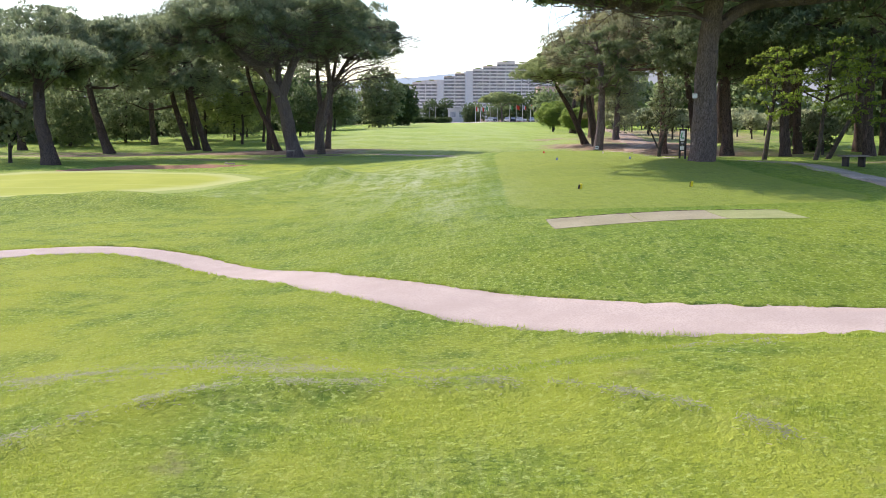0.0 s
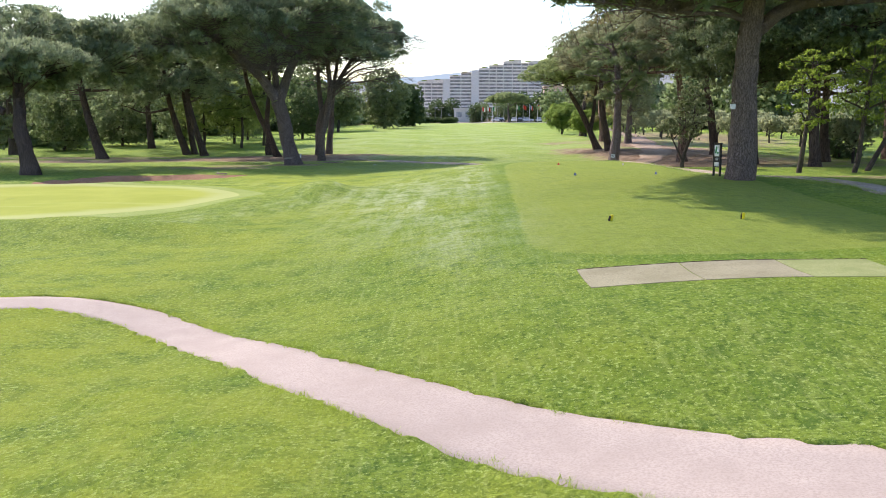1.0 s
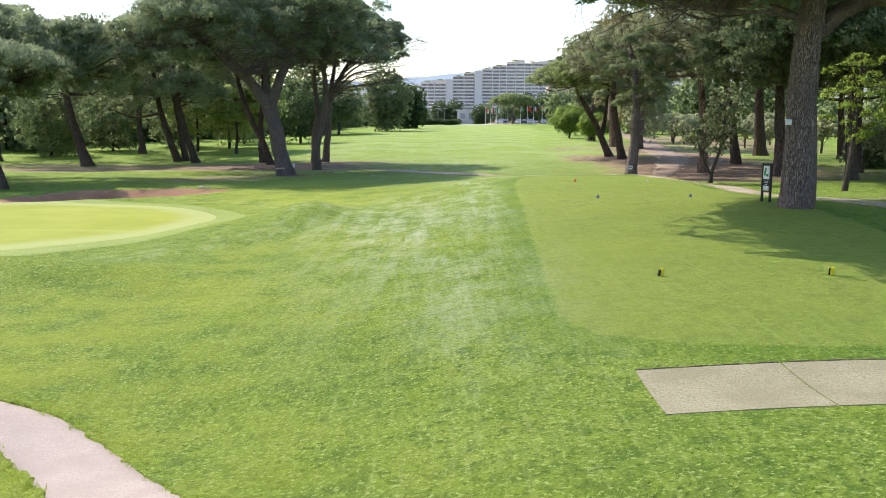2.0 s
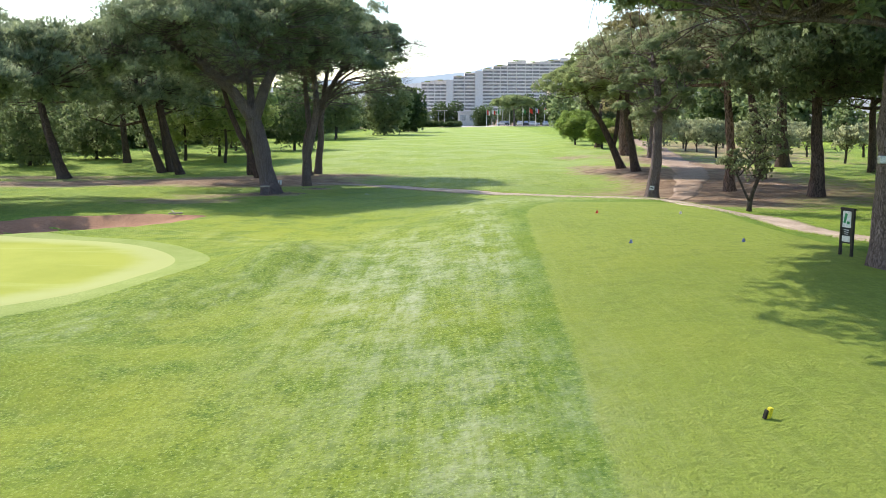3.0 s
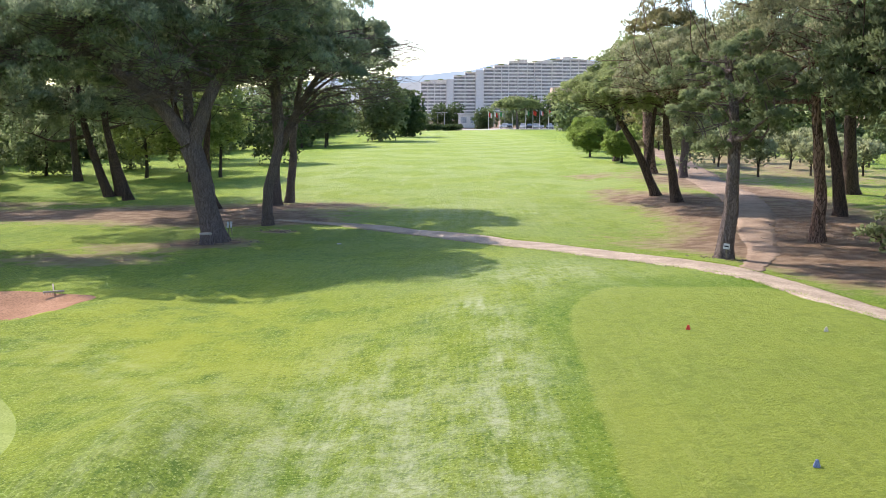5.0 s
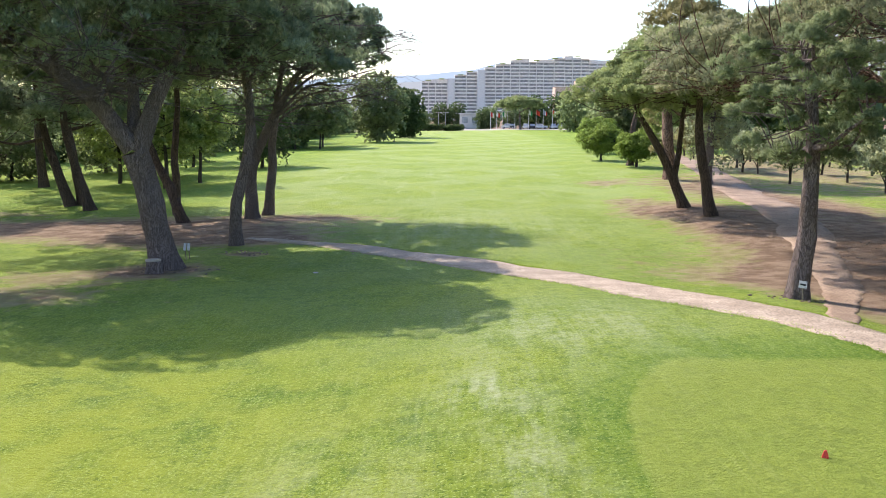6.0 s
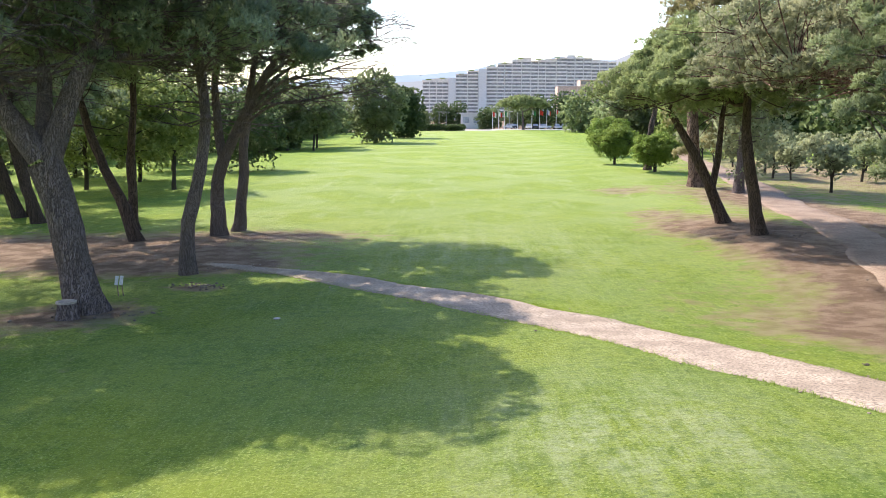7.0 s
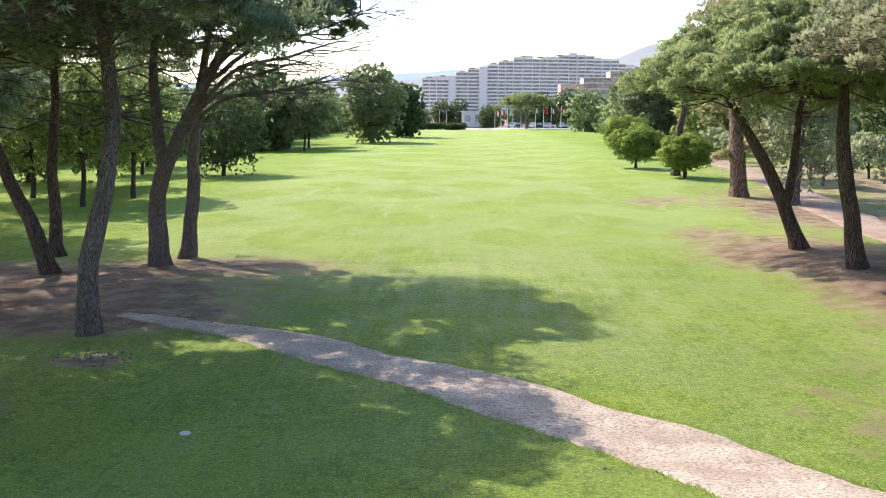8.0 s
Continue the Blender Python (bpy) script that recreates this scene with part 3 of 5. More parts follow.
        q = np.stack([i * 5 + j, (i + 1) * 5 + j, (i + 1) * 5 + j + 1, i * 5 + j + 1], -1).reshape(-1, 4)
        pile.add(v, q[:, ::-1] if side > 0 else q)
    me = pile.mesh("turf_edge", True)
    flat = np.vstack(pile.v)
    give(me, flat[:, 0], flat[:, 1])
    tagged(put("turf_edge", me, M_GROUND), "ragged raised turf brim along the cart path", "turf edge", kind="structure")


near = spline(NEAR_LINE[(NEAR_LINE[:, 0] > -16) & (NEAR_LINE[:, 0] < 13)][::2], 0.06)
turf_edge(near, np.interp(near[:, 0], NEAR_X, NEAR_HALF) - 0.02, 41)
ribbon("gravel_path", GRAVEL_LINE, [0.22, 0.85, 1.12, 1.1, 0.9, 0.76, 0.66, 0.57, 0.47, 0.36, 0.34], M_GRAVEL, "cream gravel path crossing the grass under pines", 0.03, 0.16, 3)
ribbon("woodland_path", WOOD_LINE, [0.25, 0.9, 1.3, 1.4, 1.3, 1.2, 1.1, 1.1, 1.0, 1.0], M_TRACK, "sandy path running along the edge of the trees", 0.022, 0.26, 4)


def patch(name, rim, mat, label, category, rings=46, spokes=220, lift=0.012):
    """A sheet on the ground; rim(angle) gives its edge, around its centre."""
    a = np.linspace(0, 2 * np.pi, spokes, endpoint=False)
    ex, ey, cx, cy = rim(a)
    r = np.linspace(0.02, 1, rings)
    X, Y = cx + (ex[None] - cx) * r[:, None], cy + (ey[None] - cy) * r[:, None]
    z = H(X, Y) + lift
    z[-1] -= 0.03
    v = np.stack([X, Y, z], -1).reshape(-1, 3)
    i, j = np.meshgrid(np.arange(rings - 1), np.arange(spokes), indexing="ij")
    q = np.stack([i * spokes + j, (i + 1) * spokes + j, (i + 1) * spokes + (j + 1) % spokes, i * spokes + (j + 1) % spokes], -1).reshape(-1, 4)
    me = mesh_of(name, v, q, True)
    edge = me.attributes.new("edge", "FLOAT", "POINT")
    edge.data.foreach_set("value", np.repeat(r, spokes).astype(np.float32))
    return tagged(put(name, me, mat), label, category, kind="structure")


def green_rim(grow):
    def rim(a):
        k = 1 + 0.012 * np.cos(3 * a + 0.6) + 0.008 * np.cos(5 * a)
        u, v = (GREEN[3] * k + grow) * np.cos(a), (GREEN[4] * k + grow) * np.sin(a)
        c, s = math.cos(GREEN[2]), math.sin(GREEN[2])
        return GREEN[0] + u * c - v * s, GREEN[1] + u * s + v * c, GREEN[0], GREEN[1]
    return rim


def bunker_rim(a):
    c, s = math.cos(BUNKER[2]), math.sin(BUNKER[2])
    k = 1 + 0.04 * np.cos(4 * a) + 0.03 * np.cos(7 * a + 1)
    u, v = BUNKER[3] * k * np.cos(a), BUNKER[4] * k * np.sin(a)
    v = v - 0.02 * u * u + 0.2
    return BUNKER[0] + u * c - v * s, BUNKER[1] + u * s + v * c, BUNKER[0] - 0.2 * s, BUNKER[1] + 0.2 * c


patch("green_fringe", green_rim(1.35), M_FRINGE, "pale mown fringe round the putting green", "fringe", lift=0.022)
patch("putting_green", green_rim(0.42), M_GREEN, "smooth yellow-green putting green with a pale collar", "putting green", lift=0.034)
patch("bunker", bunker_rim, M_SAND, "bunker filled with reddish sand", "bunker", lift=0.012)


def grass():
    """Blades on the near ground, shorter on the tee, none on paths, sand and the green."""
    rng = np.random.default_rng(11)
    n = 420000
    y = 3.2 + 40 * rng.random(n) ** 1.7
    x = (rng.random(n) - 0.5) * (9 + 0.62 * y) * 1.12
    x = np.where(x > 13, x - 26, x)
    # a ragged brim along the cart path
    spot = NEAR_LINE[rng.integers(250, 400, 46000)]
    turn, reach = rng.random(46000) * 2 * np.pi, np.interp(spot[:, 0], NEAR_X, NEAR_HALF) + rng.normal(0.05, 0.05, 46000)
    x, y = np.concatenate([x, spot[:, 0] + reach * np.cos(turn)]), np.concatenate([y, spot[:, 1] + reach * np.sin(turn)])
    n = len(x)
    keep = (far_from(NEAR_LINE, x, y) > np.interp(x, NEAR_X, NEAR_HALF) - 0.02) & (far_from(GRAVEL_LINE, x, y) > 1.1) & (ring_bunker(x, y) > 1.06)
    keep &= ring_green(x, y, 0.5) > 1.0
    keep &= ~((x > 1.95) & (x < 6.4 + rng.normal(0, 0.15, n)) & (y > 15.7 - 0.09 * (x - 2) + rng.normal(0, 0.03, n)) & (y < 17.3 - 0.07 * (x - 2)))
    tee, pale, dirt, far, sunlit_tint = zones(x, y)
    keep &= dirt + rng.normal(0, 0.1, n) < 0.5
    x, y, tee = x[keep], y[keep], tee[keep]
    n = len(x)
    # longer at the paths' edges, shorter on the tee
    rim = np.exp(-((far_from(NEAR_LINE, x, y) - np.interp(x, NEAR_X, NEAR_HALF) - 0.05) / 0.14) ** 2)
    patchy = 0.75 + 0.35 * np.sin(2.1 * x + 0.8 * np.sin(1.7 * y)) * np.sin(1.9 * y + 0.3 * x)
    L = np.where(tee > 0.1, 0.014, 0.030) * (0.6 + 0.8 * rng.random(n)) * patchy * (1 + 1.5 * rim) * (0.85 + y / 120) * (1 - 0.8 * S(14, 43, y))
    W = (0.0030 + 0.00014 * y) * (0.7 + 0.6 * rng.random(n))
    a, lean = rng.random(n) * 2 * np.pi, rng.normal(0, 0.5, (n, 2))
    base = np.stack([x, y, H(x, y) - 0.004], 1)
    side = np.stack([np.cos(a) * W, np.sin(a) * W, 0 * W], 1)
    tip = base + np.stack([lean[:, 0] * L, lean[:, 1] * L, L], 1)
    v = np.stack([base - side, base + side, tip], 1).reshape(-1, 3)
    me = mesh_of("grass", v, np.arange(3 * n).reshape(-1, 3))
    give(me, np.repeat(x, 3), np.repeat(y, 3))
    tagged(put("grass", me, M_BLADE), "short mown grass blades on rolling ground", "grass", kind="stuff")


grass()


def clippings():
    """Cut grass lying along the old tee's edge and in ragged rows behind it."""
    rng = np.random.default_rng(19)
    a = rng.uniform(0.35, 2.75, 4200)
    r = 2.62 + rng.normal(0, 0.06, 4200) + 0.05 * np.sin(7 * a)
    keep = np.sin(9 * a) * np.sin(23 * a + 1) + rng.normal(0, 0.4, 4200) > 0.0
    x, y = -0.45 + r * np.cos(a), 3.95 + r * np.sin(a)
    x, y = x[keep], y[keep]
    for row in range(170):
        cx, cy = rng.uniform(-5.0, -1.0), rng.uniform(6.7, 9.0)
        if row > 135:
            cx, cy = rng.uniform(-1.4, 3.2), rng.uniform(6.8, 8.2)
        n, turn = int(rng.uniform(6, 46)), rng.normal(0.25, 0.35)
        u, w = rng.normal(0, 0.04 + 0.002 * n, n), rng.normal(0, 0.022, n)
        x = np.concatenate([x, cx + u * math.cos(turn) - w * math.sin(turn)])
        y = np.concatenate([y, cy + u * math.sin(turn) + w * math.cos(turn)])
    n = len(x)
    base = np.stack([x, y, H(x, y) + rng.random(n) * 0.035], 1)
    way = rng.normal(0, 1, (n, 3)) * np.array([1, 1, 0.35])
    way /= np.linalg.norm(way, axis=1, keepdims=True)
    side = np.cross(way, rng.normal(0, 1, (n, 3)))
    side /= np.linalg.norm(side, axis=1, keepdims=True)
    L, W = rng.uniform(0.02, 0.06, (n, 1)), rng.uniform(0.002, 0.005, (n, 1))
    v = np.stack([base - side * W, base + side * W, base + way * L], 1).reshape(-1, 3)
    tagged(put("grass_clippings", mesh_of("grass_clippings", v, np.arange(3 * n).reshape(-1, 3)), M_CLIP), "dry grey-green grass clippings in ragged rows", "clippings", kind="stuff")


clippings()


def brim():
    """Longer grass along the gravel path's ragged edges."""
    rng = np.random.default_rng(23)
    n = 26000
    k = rng.integers(8, len(GRAVEL_LINE) - 60, n)
    half = np.interp(k / (len(GRAVEL_LINE) - 1), np.linspace(0, 1, 11), (0.22, 0.85, 1.12, 1.1, 0.9, 0.76, 0.66, 0.57, 0.47, 0.36, 0.34))
    a = rng.random(n) * 2 * np.pi
    r = half + rng.normal(0.02, 0.09, n)
    x, y = GRAVEL_LINE[k, 0] + r * np.cos(a), GRAVEL_LINE[k, 1] + r * np.sin(a)
    keep = far_from(GRAVEL_LINE, x, y) > half - 0.12
    x, y = x[keep], y[keep]
    n = len(x)
    L, W, a = rng.uniform(0.03, 0.085, n), rng.uniform(0.006, 0.012, n), rng.random(n) * 2 * np.pi
    base = np.stack([x, y, H(x, y)], 1)
    side = np.stack([np.cos(a) * W, np.sin(a) * W, 0 * W], 1)
    tip = base + np.stack([rng.normal(0, 0.5, n) * L, rng.normal(0, 0.5, n) * L, L], 1)
    me = mesh_of("path_edge_grass", np.stack([base - side, base + side, tip], 1).reshape(-1, 3), np.arange(3 * n).reshape(-1, 3))
    give(me, np.repeat(x, 3), np.repeat(y, 3))
    tagged(put("path_edge_grass", me, M_BLADE), "tufts of longer grass along a gravel path", "grass", kind="stuff")


brim()


# ---- trees ----
def bend(points, rng, amount):
    p = spline(points, 0.5)
    k = rng.normal(0, amount, p.shape)
    k = (k + np.roll(k, 1, 0) + np.roll(k, -1, 0)) / 3
    k[0] = k[-1] = 0
    return p + k


def needles(centres, radii, per, length, width, rng, spread=0.55, up=0.45, squash=0.80, blades=5):
    """Sprays of needles, or leaves, round the clumps' shells: triangles."""
    m = len(centres)
    c = np.repeat(centres, per, 0)
    r = np.repeat(radii, per)
    d = rng.normal(0, 1, (m * per, 3))
    d[:, 2] = np.where(rng.random(m * per) < 0.72, np.abs(d[:, 2]), d[:, 2])
    d /= np.linalg.norm(d, axis=1, keepdims=True)
    root = c + d * (r * (0.60 + 0.40 * rng.random(m * per)))[:, None] * np.array([1, 1, squash])
    axis = d + np.array([0, 0, up])
    k = len(root) * blades
    root, axis = np.repeat(root, blades, 0), np.repeat(axis, blades, 0)
    way = axis + rng.normal(0, spread, (k, 3))
    way /= np.linalg.norm(way, axis=1, keepdims=True)
    side = np.cross(way, rng.normal(0, 1, (k, 3)))
    side /= np.linalg.norm(side, axis=1, keepdims=True) + 1e-9
    L = length * (0.6 + 0.7 * rng.random(k))[:, None]
    W = width * (0.7 + 0.6 * rng.random(k))[:, None]
    return root, way, side, L, W


def crown_mesh(name, centres, radii, per, length, width, rng, leaf=False, hubs=None, **kw):
    """The needles or leaves as one mesh, shaded as rounded clumps; hubs: the middle of the puff that each clump sits on."""
    centres = np.asarray(centres)
    root, way, side, L, W = needles(centres, np.asarray(radii), per, length, width, rng, **kw)
    k = len(root)
    out = root - np.repeat(centres, k // len(centres), 0)
    out = out / (np.linalg.norm(out, axis=1, keepdims=True) + 1e-9) + 0.38 * rng.normal(0, 1, (k, 3))
    if hubs is not None:
        puff = root - np.repeat(hubs, k // len(centres), 0)
        out = 0.6 * out + 1.1 * puff / (np.linalg.norm(puff, axis=1, keepdims=True) + 1e-9)
    out /= np.linalg.norm(out, axis=1, keepdims=True)
    turn = np.sign(np.einsum("ij,ij->i", np.cross(side, way), out))[:, None]      # faces look out of their clump
    side = side * np.where(turn == 0, 1, turn)
    if leaf:
        v = np.stack([root, root + way * L * 0.5 + side * W, root + way * L, root + way * L * 0.5 - side * W], 1).reshape(-1, 3)
        me = mesh_of(name, v, np.arange(4 * k).reshape(-1, 4), True)
    else:
        v = np.stack([root - side * W, root + side * W, root + way * L], 1).reshape(-1, 3)
        me = mesh_of(name, v, np.arange(3 * k).reshape(-1, 3), True)
    tone = me.attributes.new("tone", "FLOAT", "POINT")
    tone.data.foreach_set("value", np.repeat(rng.random(len(centres)), len(v) // len(centres)).astype(np.float32))
    me.normals_split_custom_set_from_vertices(np.repeat(out, 4 if leaf else 3, 0))
    return me


def apart(spots, count):
    """The given number of spots, chosen far from one another."""
    near, got = np.full(len(spots), 1e9), [0]
    for k in range(count - 1):
        near = np.minimum(near, np.linalg.norm(spots - spots[got[-1]], axis=1))
        got.append(int(near.argmax()))
    return spots[got]


def tree(name, trunks, clumps, label, category, group="", bark=M_BARK, leaf_mat=M_NEEDLE, seed=0, per=66, length=0.24, width=0.034, leaf=False,
         limbs=7, sides=14, twig=0.035, lump=0.05, flare=0.12, open_from=0.45, bare=0, twigs=True, bias=0.96, hollow=0.74, puffy=1.05, stout=1.0, **kw):
    """trunks: (points from the foot up, foot radius, top radius) in world metres. clumps: (centre, half axes, count, clump radius) of the crown's
    lobes. Limbs grow from the upper trunks to the clumps."""
    rng = np.random.default_rng(seed)
    foot = np.array(trunks[0][0][0], float)
    foot[2] = h(foot[0], foot[1])
    top = thing(name, foot, label, category, group)
    wood, nodes, thick = Pile(), [], []
    for pts, r0, r1 in trunks:
        pts = np.array(pts, float)
        if len(trunks) == 1 or pts[0][2] < 0.6:
            pts[0, 2] = h(pts[0, 0], pts[0, 1]) - 0.12
        p = bend(pts - foot, rng, 0.05)
        r = np.linspace(1, 0, len(p)) ** 0.8 * (r0 - r1) + r1
        v, f = tube(p, r, sides, lump, rng, flare * r0 / 0.4 if pts[0][2] < h(pts[0, 0], pts[0, 1]) + 0.3 else 0)
        wood.add(v, f)
        cut = int(len(p) * open_from)
        nodes.append(p[cut:])
        thick.append(r[cut:])
    C, R, hubs = [], [], None
    if not leaf:
        clumps = [(centre, (half[0], half[1], half[2] - 0.4 * size if half[2] > 1.5 else half[2]), max(3, int(count * 0.46)), size) for centre, half, count, size in clumps]
        per = per // 2
    for centre, half, count, size in clumps:
        d = rng.normal(0, 1, (count * 3, 3))
        d[:, 2] = np.where(rng.random(count * 3) < bias * 2 - 1, np.abs(d[:, 2]), d[:, 2])
        d /= np.linalg.norm(d, axis=1, keepdims=True)
        if bias > 0.9:
            d[:, 2] = np.maximum(d[:, 2], -0.12)             # flat underside
        rad = (hollow + (1 - hollow) * rng.random(count * 3))[:, None]
        C.append(np.array(centre) - foot + apart(d * rad * np.array(half), count))
        R.append(size * (0.65 + 0.7 * rng.random(count)) * (1.0 if leaf else puffy))
    C, R = np.vstack(C), np.concatenate(R)
    if not leaf:                                         # each puff is a heap of small clumps, heavier on its upper side
        k = 6
        hubs, wide = np.repeat(C, k, 0), np.repeat(R, k)
        d = rng.normal(0, 1, (len(hubs), 3))
        d[:, 2] = np.where(rng.random(len(hubs)) < 0.7, np.abs(d[:, 2]), d[:, 2] * 0.6)
        d /= np.linalg.norm(d, axis=1, keepdims=True)
        C = hubs + d * (wide * (0.55 + 0.40 * rng.random(len(hubs))))[:, None] * np.array([1, 1, 0.72])
        R = wide * (0.34 + 0.20 * rng.random(len(hubs)))
        hubs = hubs - np.array([0, 0, 0.25]) * wide[:, None]
    # main limbs to chosen clumps, then twigs from the nearest limb
    picked = rng.permutation(len(C))[:limbs]
    for k in picked:
        allp, allr = np.vstack(nodes), np.concatenate(thick)
        cost = np.linalg.norm(allp - C[k], axis=1) + 0.9 * np.maximum(0, allp[:, 2] - C[k][2] + 0.5)
        j = int(cost.argmin())
        a, b = allp[j], C[k]
        mid = (a + b) / 2 + np.array([0, 0, -0.06 * np.linalg.norm(b - a)]) + rng.normal(0, 0.12, 3) * np.linalg.norm(b - a) * 0.6
        p = bend([a, mid, b], rng, 0.07)
        r = np.linspace(stout * min(allr[j] * 0.62, 0.05 + 0.035 * np.linalg.norm(b - a)), 0.03, len(p))
        wood.add(*tube(p, r, 7, 0.05, rng))
        nodes.append(p[1:])
        thick.append(r[1:])
    allp, allr = np.vstack(nodes), np.concatenate(thick)
    for k in range(len(C)):
        if k in picked or not twigs or (not leaf and k % 3):
            continue
        j = int((np.linalg.norm(allp - C[k], axis=1) + 0.5 * np.maximum(0, allp[:, 2] - C[k][2] + 0.2)).argmin())
        a, b = allp[j], C[k]
        mid = (a + b) / 2 + rng.normal(0, 0.1, 3) * np.linalg.norm(b - a)
        p = spline([a, mid, b], 0.7)
        wood.add(*tube(p, np.linspace(min(allr[j] * 0.7, twig), 0.012, len(p)), 4))
    high = np.flatnonzero((allp[:, 2] > 0.45 * allp[:, 2].max()) & (allp[:, 2] < 0.88 * allp[:, 2].max()))
    for k in range(bare):                                # dead branches inside the crown
        j = high[rng.integers(len(high))]
        a = allp[j]
        d = rng.normal(0, 1, 3) * np.array([1, 1, 0.3]) + 0.6 * (a - nodes[0][-1]) * np.array([1, 1, 0]) / 3
        d[2] = max(d[2], -0.15)
        d /= np.linalg.norm(d)
        reach = rng.uniform(1.2, 2.8)
        p = bend([a, a + d * reach * 0.5 + rng.normal(0, 0.18, 3), a + d * reach + rng.normal(0, 0.3, 3)], rng, 0.06)
        wood.add(*tube(p, np.linspace(min(allr[j] * 0.6, 0.035), 0.008, len(p)), 4))
        for q in range(2):
            c0 = p[len(p) // 2 + q]
            c1 = c0 + (d + rng.normal(0, 0.6, 3)) * 0.7
            line = spline([c0, (c0 + c1) / 2 + rng.normal(0, 0.06, 3), c1], 0.4)
            wood.add(*tube(line, np.linspace(0.014, 0.005, len(line)), 3))
    put("trunk", wood.mesh("trunk", True), bark, top)
    put("crown", crown_mesh("crown", C, R, per, length, width, rng, leaf, hubs, **kw), leaf_mat, top)
    return top


PINES = "umbrella pines"
# the pair of big pines beside the gravel path
tree("pine_tree", [([(-10.4, 63.2, 0), (-10.75, 63.2, 1.6), (-11.0, 63.2, 3.0), (-11.3, 63.1, 4.2)], 0.45, 0.44),
                   ([(-11.4, 63.1, 4.3), (-12.6, 62.8, 6.0), (-14.4, 62.4, 7.6), (-16.0, 62.2, 9.0)], 0.36, 0.12),
                   ([(-11.2, 63.1, 4.2), (-10.6, 63.4, 6.0), (-9.7, 63.8, 8.0), (-9.2, 64.2, 10.5)], 0.33, 0.10),
                   ([(-11.4, 63.1, 4.4), (-11.7, 64.2, 6.5), (-12.3, 65.0, 9.5)], 0.25, 0.08)],
     [((-13.4, 62.8, 7.2), (5.2, 5.2, 5.0), 130, 1.0), ((-9.2, 64.0, 7.8), (3.9, 4.4, 4.6), 90, 0.95), ((-16.4, 62.4, 6.8), (3.0, 3.2, 2.5), 46, 0.85), ((-7.4, 62.2, 8.4), (1.0, 1.0, 0.7), 5, 0.95), ((-14.4, 59.4, 8.7), (3.4, 2.4, 1.6), 44, 0.95), ((-7.2, 61.6, 9.4), (2.2, 2.4, 1.2), 30, 0.9), ((-14.2, 68.6, 9.6), (4.0, 3.8, 2.6), 60, 0.95), ((-14.0, 69.2, 7.8), (3.6, 3.0, 1.2), 40, 0.95), ((-13.2, 62.8, 9.4), (4.4, 4.4, 1.6), 90, 1.15), ((-9.0, 64.0, 9.8), (3.0, 3.2, 1.6), 50, 1.1), ((-16.8, 62.6, 8.6), (2.8, 3.0, 1.0), 40, 1.1), ((-11.4, 66.8, 9.6), (4.0, 2.6, 1.0), 40, 0.9)],
     "big forked umbrella pine with furrowed bark beside a stump", "pine tree", PINES, seed=3, per=110, length=0.15, width=0.021, limbs=18, bare=260)
tree("pine_tree", [([(-9.4, 69.4, 0), (-9.35, 69.4, 1.8), (-8.9, 69.6, 3.6), (-8.7, 69.8, 5.4), (-9.0, 70.2, 7.5), (-9.0, 70.6, 10.5)], 0.25, 0.09)],
     [((-8.8, 70.2, 7.6), (4.4, 4.0, 4.2), 110, 0.95), ((-10.2, 69.6, 7.9), (4.2, 3.4, 0.8), 90, 0.75), ((-12.4, 71.0, 8.8), (3.4, 3.4, 1.2), 60, 0.9)], "slender umbrella pine with a bent trunk", "pine tree", PINES, seed=4, per=146, length=0.15, width=0.022, limbs=12, bare=220)
tree("pine_tree", [([(-11.0, 79.6, 0), (-11.0, 79.6, 2.0), (-10.6, 79.6, 3.6)], 0.34, 0.27),
                   ([(-10.6, 79.6, 3.5), (-9.6, 79.5, 5.4), (-8.4, 79.2, 7.4), (-6.6, 79.0, 9.2)], 0.25, 0.08),
                   ([(-10.7, 79.6, 3.5), (-11.0, 79.8, 6.0), (-10.9, 80.2, 9.5)], 0.22, 0.08),
                   ([(-10.2, 79.6, 4.3), (-8.6, 79.3, 5.7), (-6.6, 79.1, 6.1), (-4.6, 79.0, 6.5)], 0.08, 0.02),
                   ([(-9.4, 79.5, 5.6), (-7.8, 79.2, 6.9), (-6.0, 78.8, 7.3), (-4.2, 78.6, 7.8)], 0.09, 0.02),
                   ([(-9.0, 79.4, 6.4), (-7.2, 79.6, 7.7), (-5.6, 79.8, 8.1), (-3.9, 79.9, 8.7)], 0.09, 0.02),
                   ([(-9.8, 79.5, 5.2), (-8.0, 78.4, 6.3), (-6.6, 77.6, 6.7), (-5.4, 77.0, 7.0)], 0.07, 0.02),
                   ([(-8.6, 79.3, 7.0), (-7.0, 78.2, 8.0), (-5.4, 77.4, 8.9)], 0.08, 0.02)],
     [((-9.2, 79.2, 9.2), (4.8, 4.6, 3.6), 130, 0.9), ((-12.4, 79.5, 8.2), (4.0, 3.8, 1.2), 70, 0.85), ((-5.7, 78.6, 9.2), (2.2, 2.8, 2.2), 34, 0.55), ((-4.6, 79.0, 8.2), (1.1, 1.6, 0.9), 15, 0.58), ((-10.0, 80.5, 7.8), (3.6, 3.4, 1.6), 30, 0.85)],
     "forked umbrella pine with open branches reaching out over grass", "pine tree", PINES, seed=5, per=146, length=0.15, width=0.022, limbs=16, bare=320, twig=0.05)
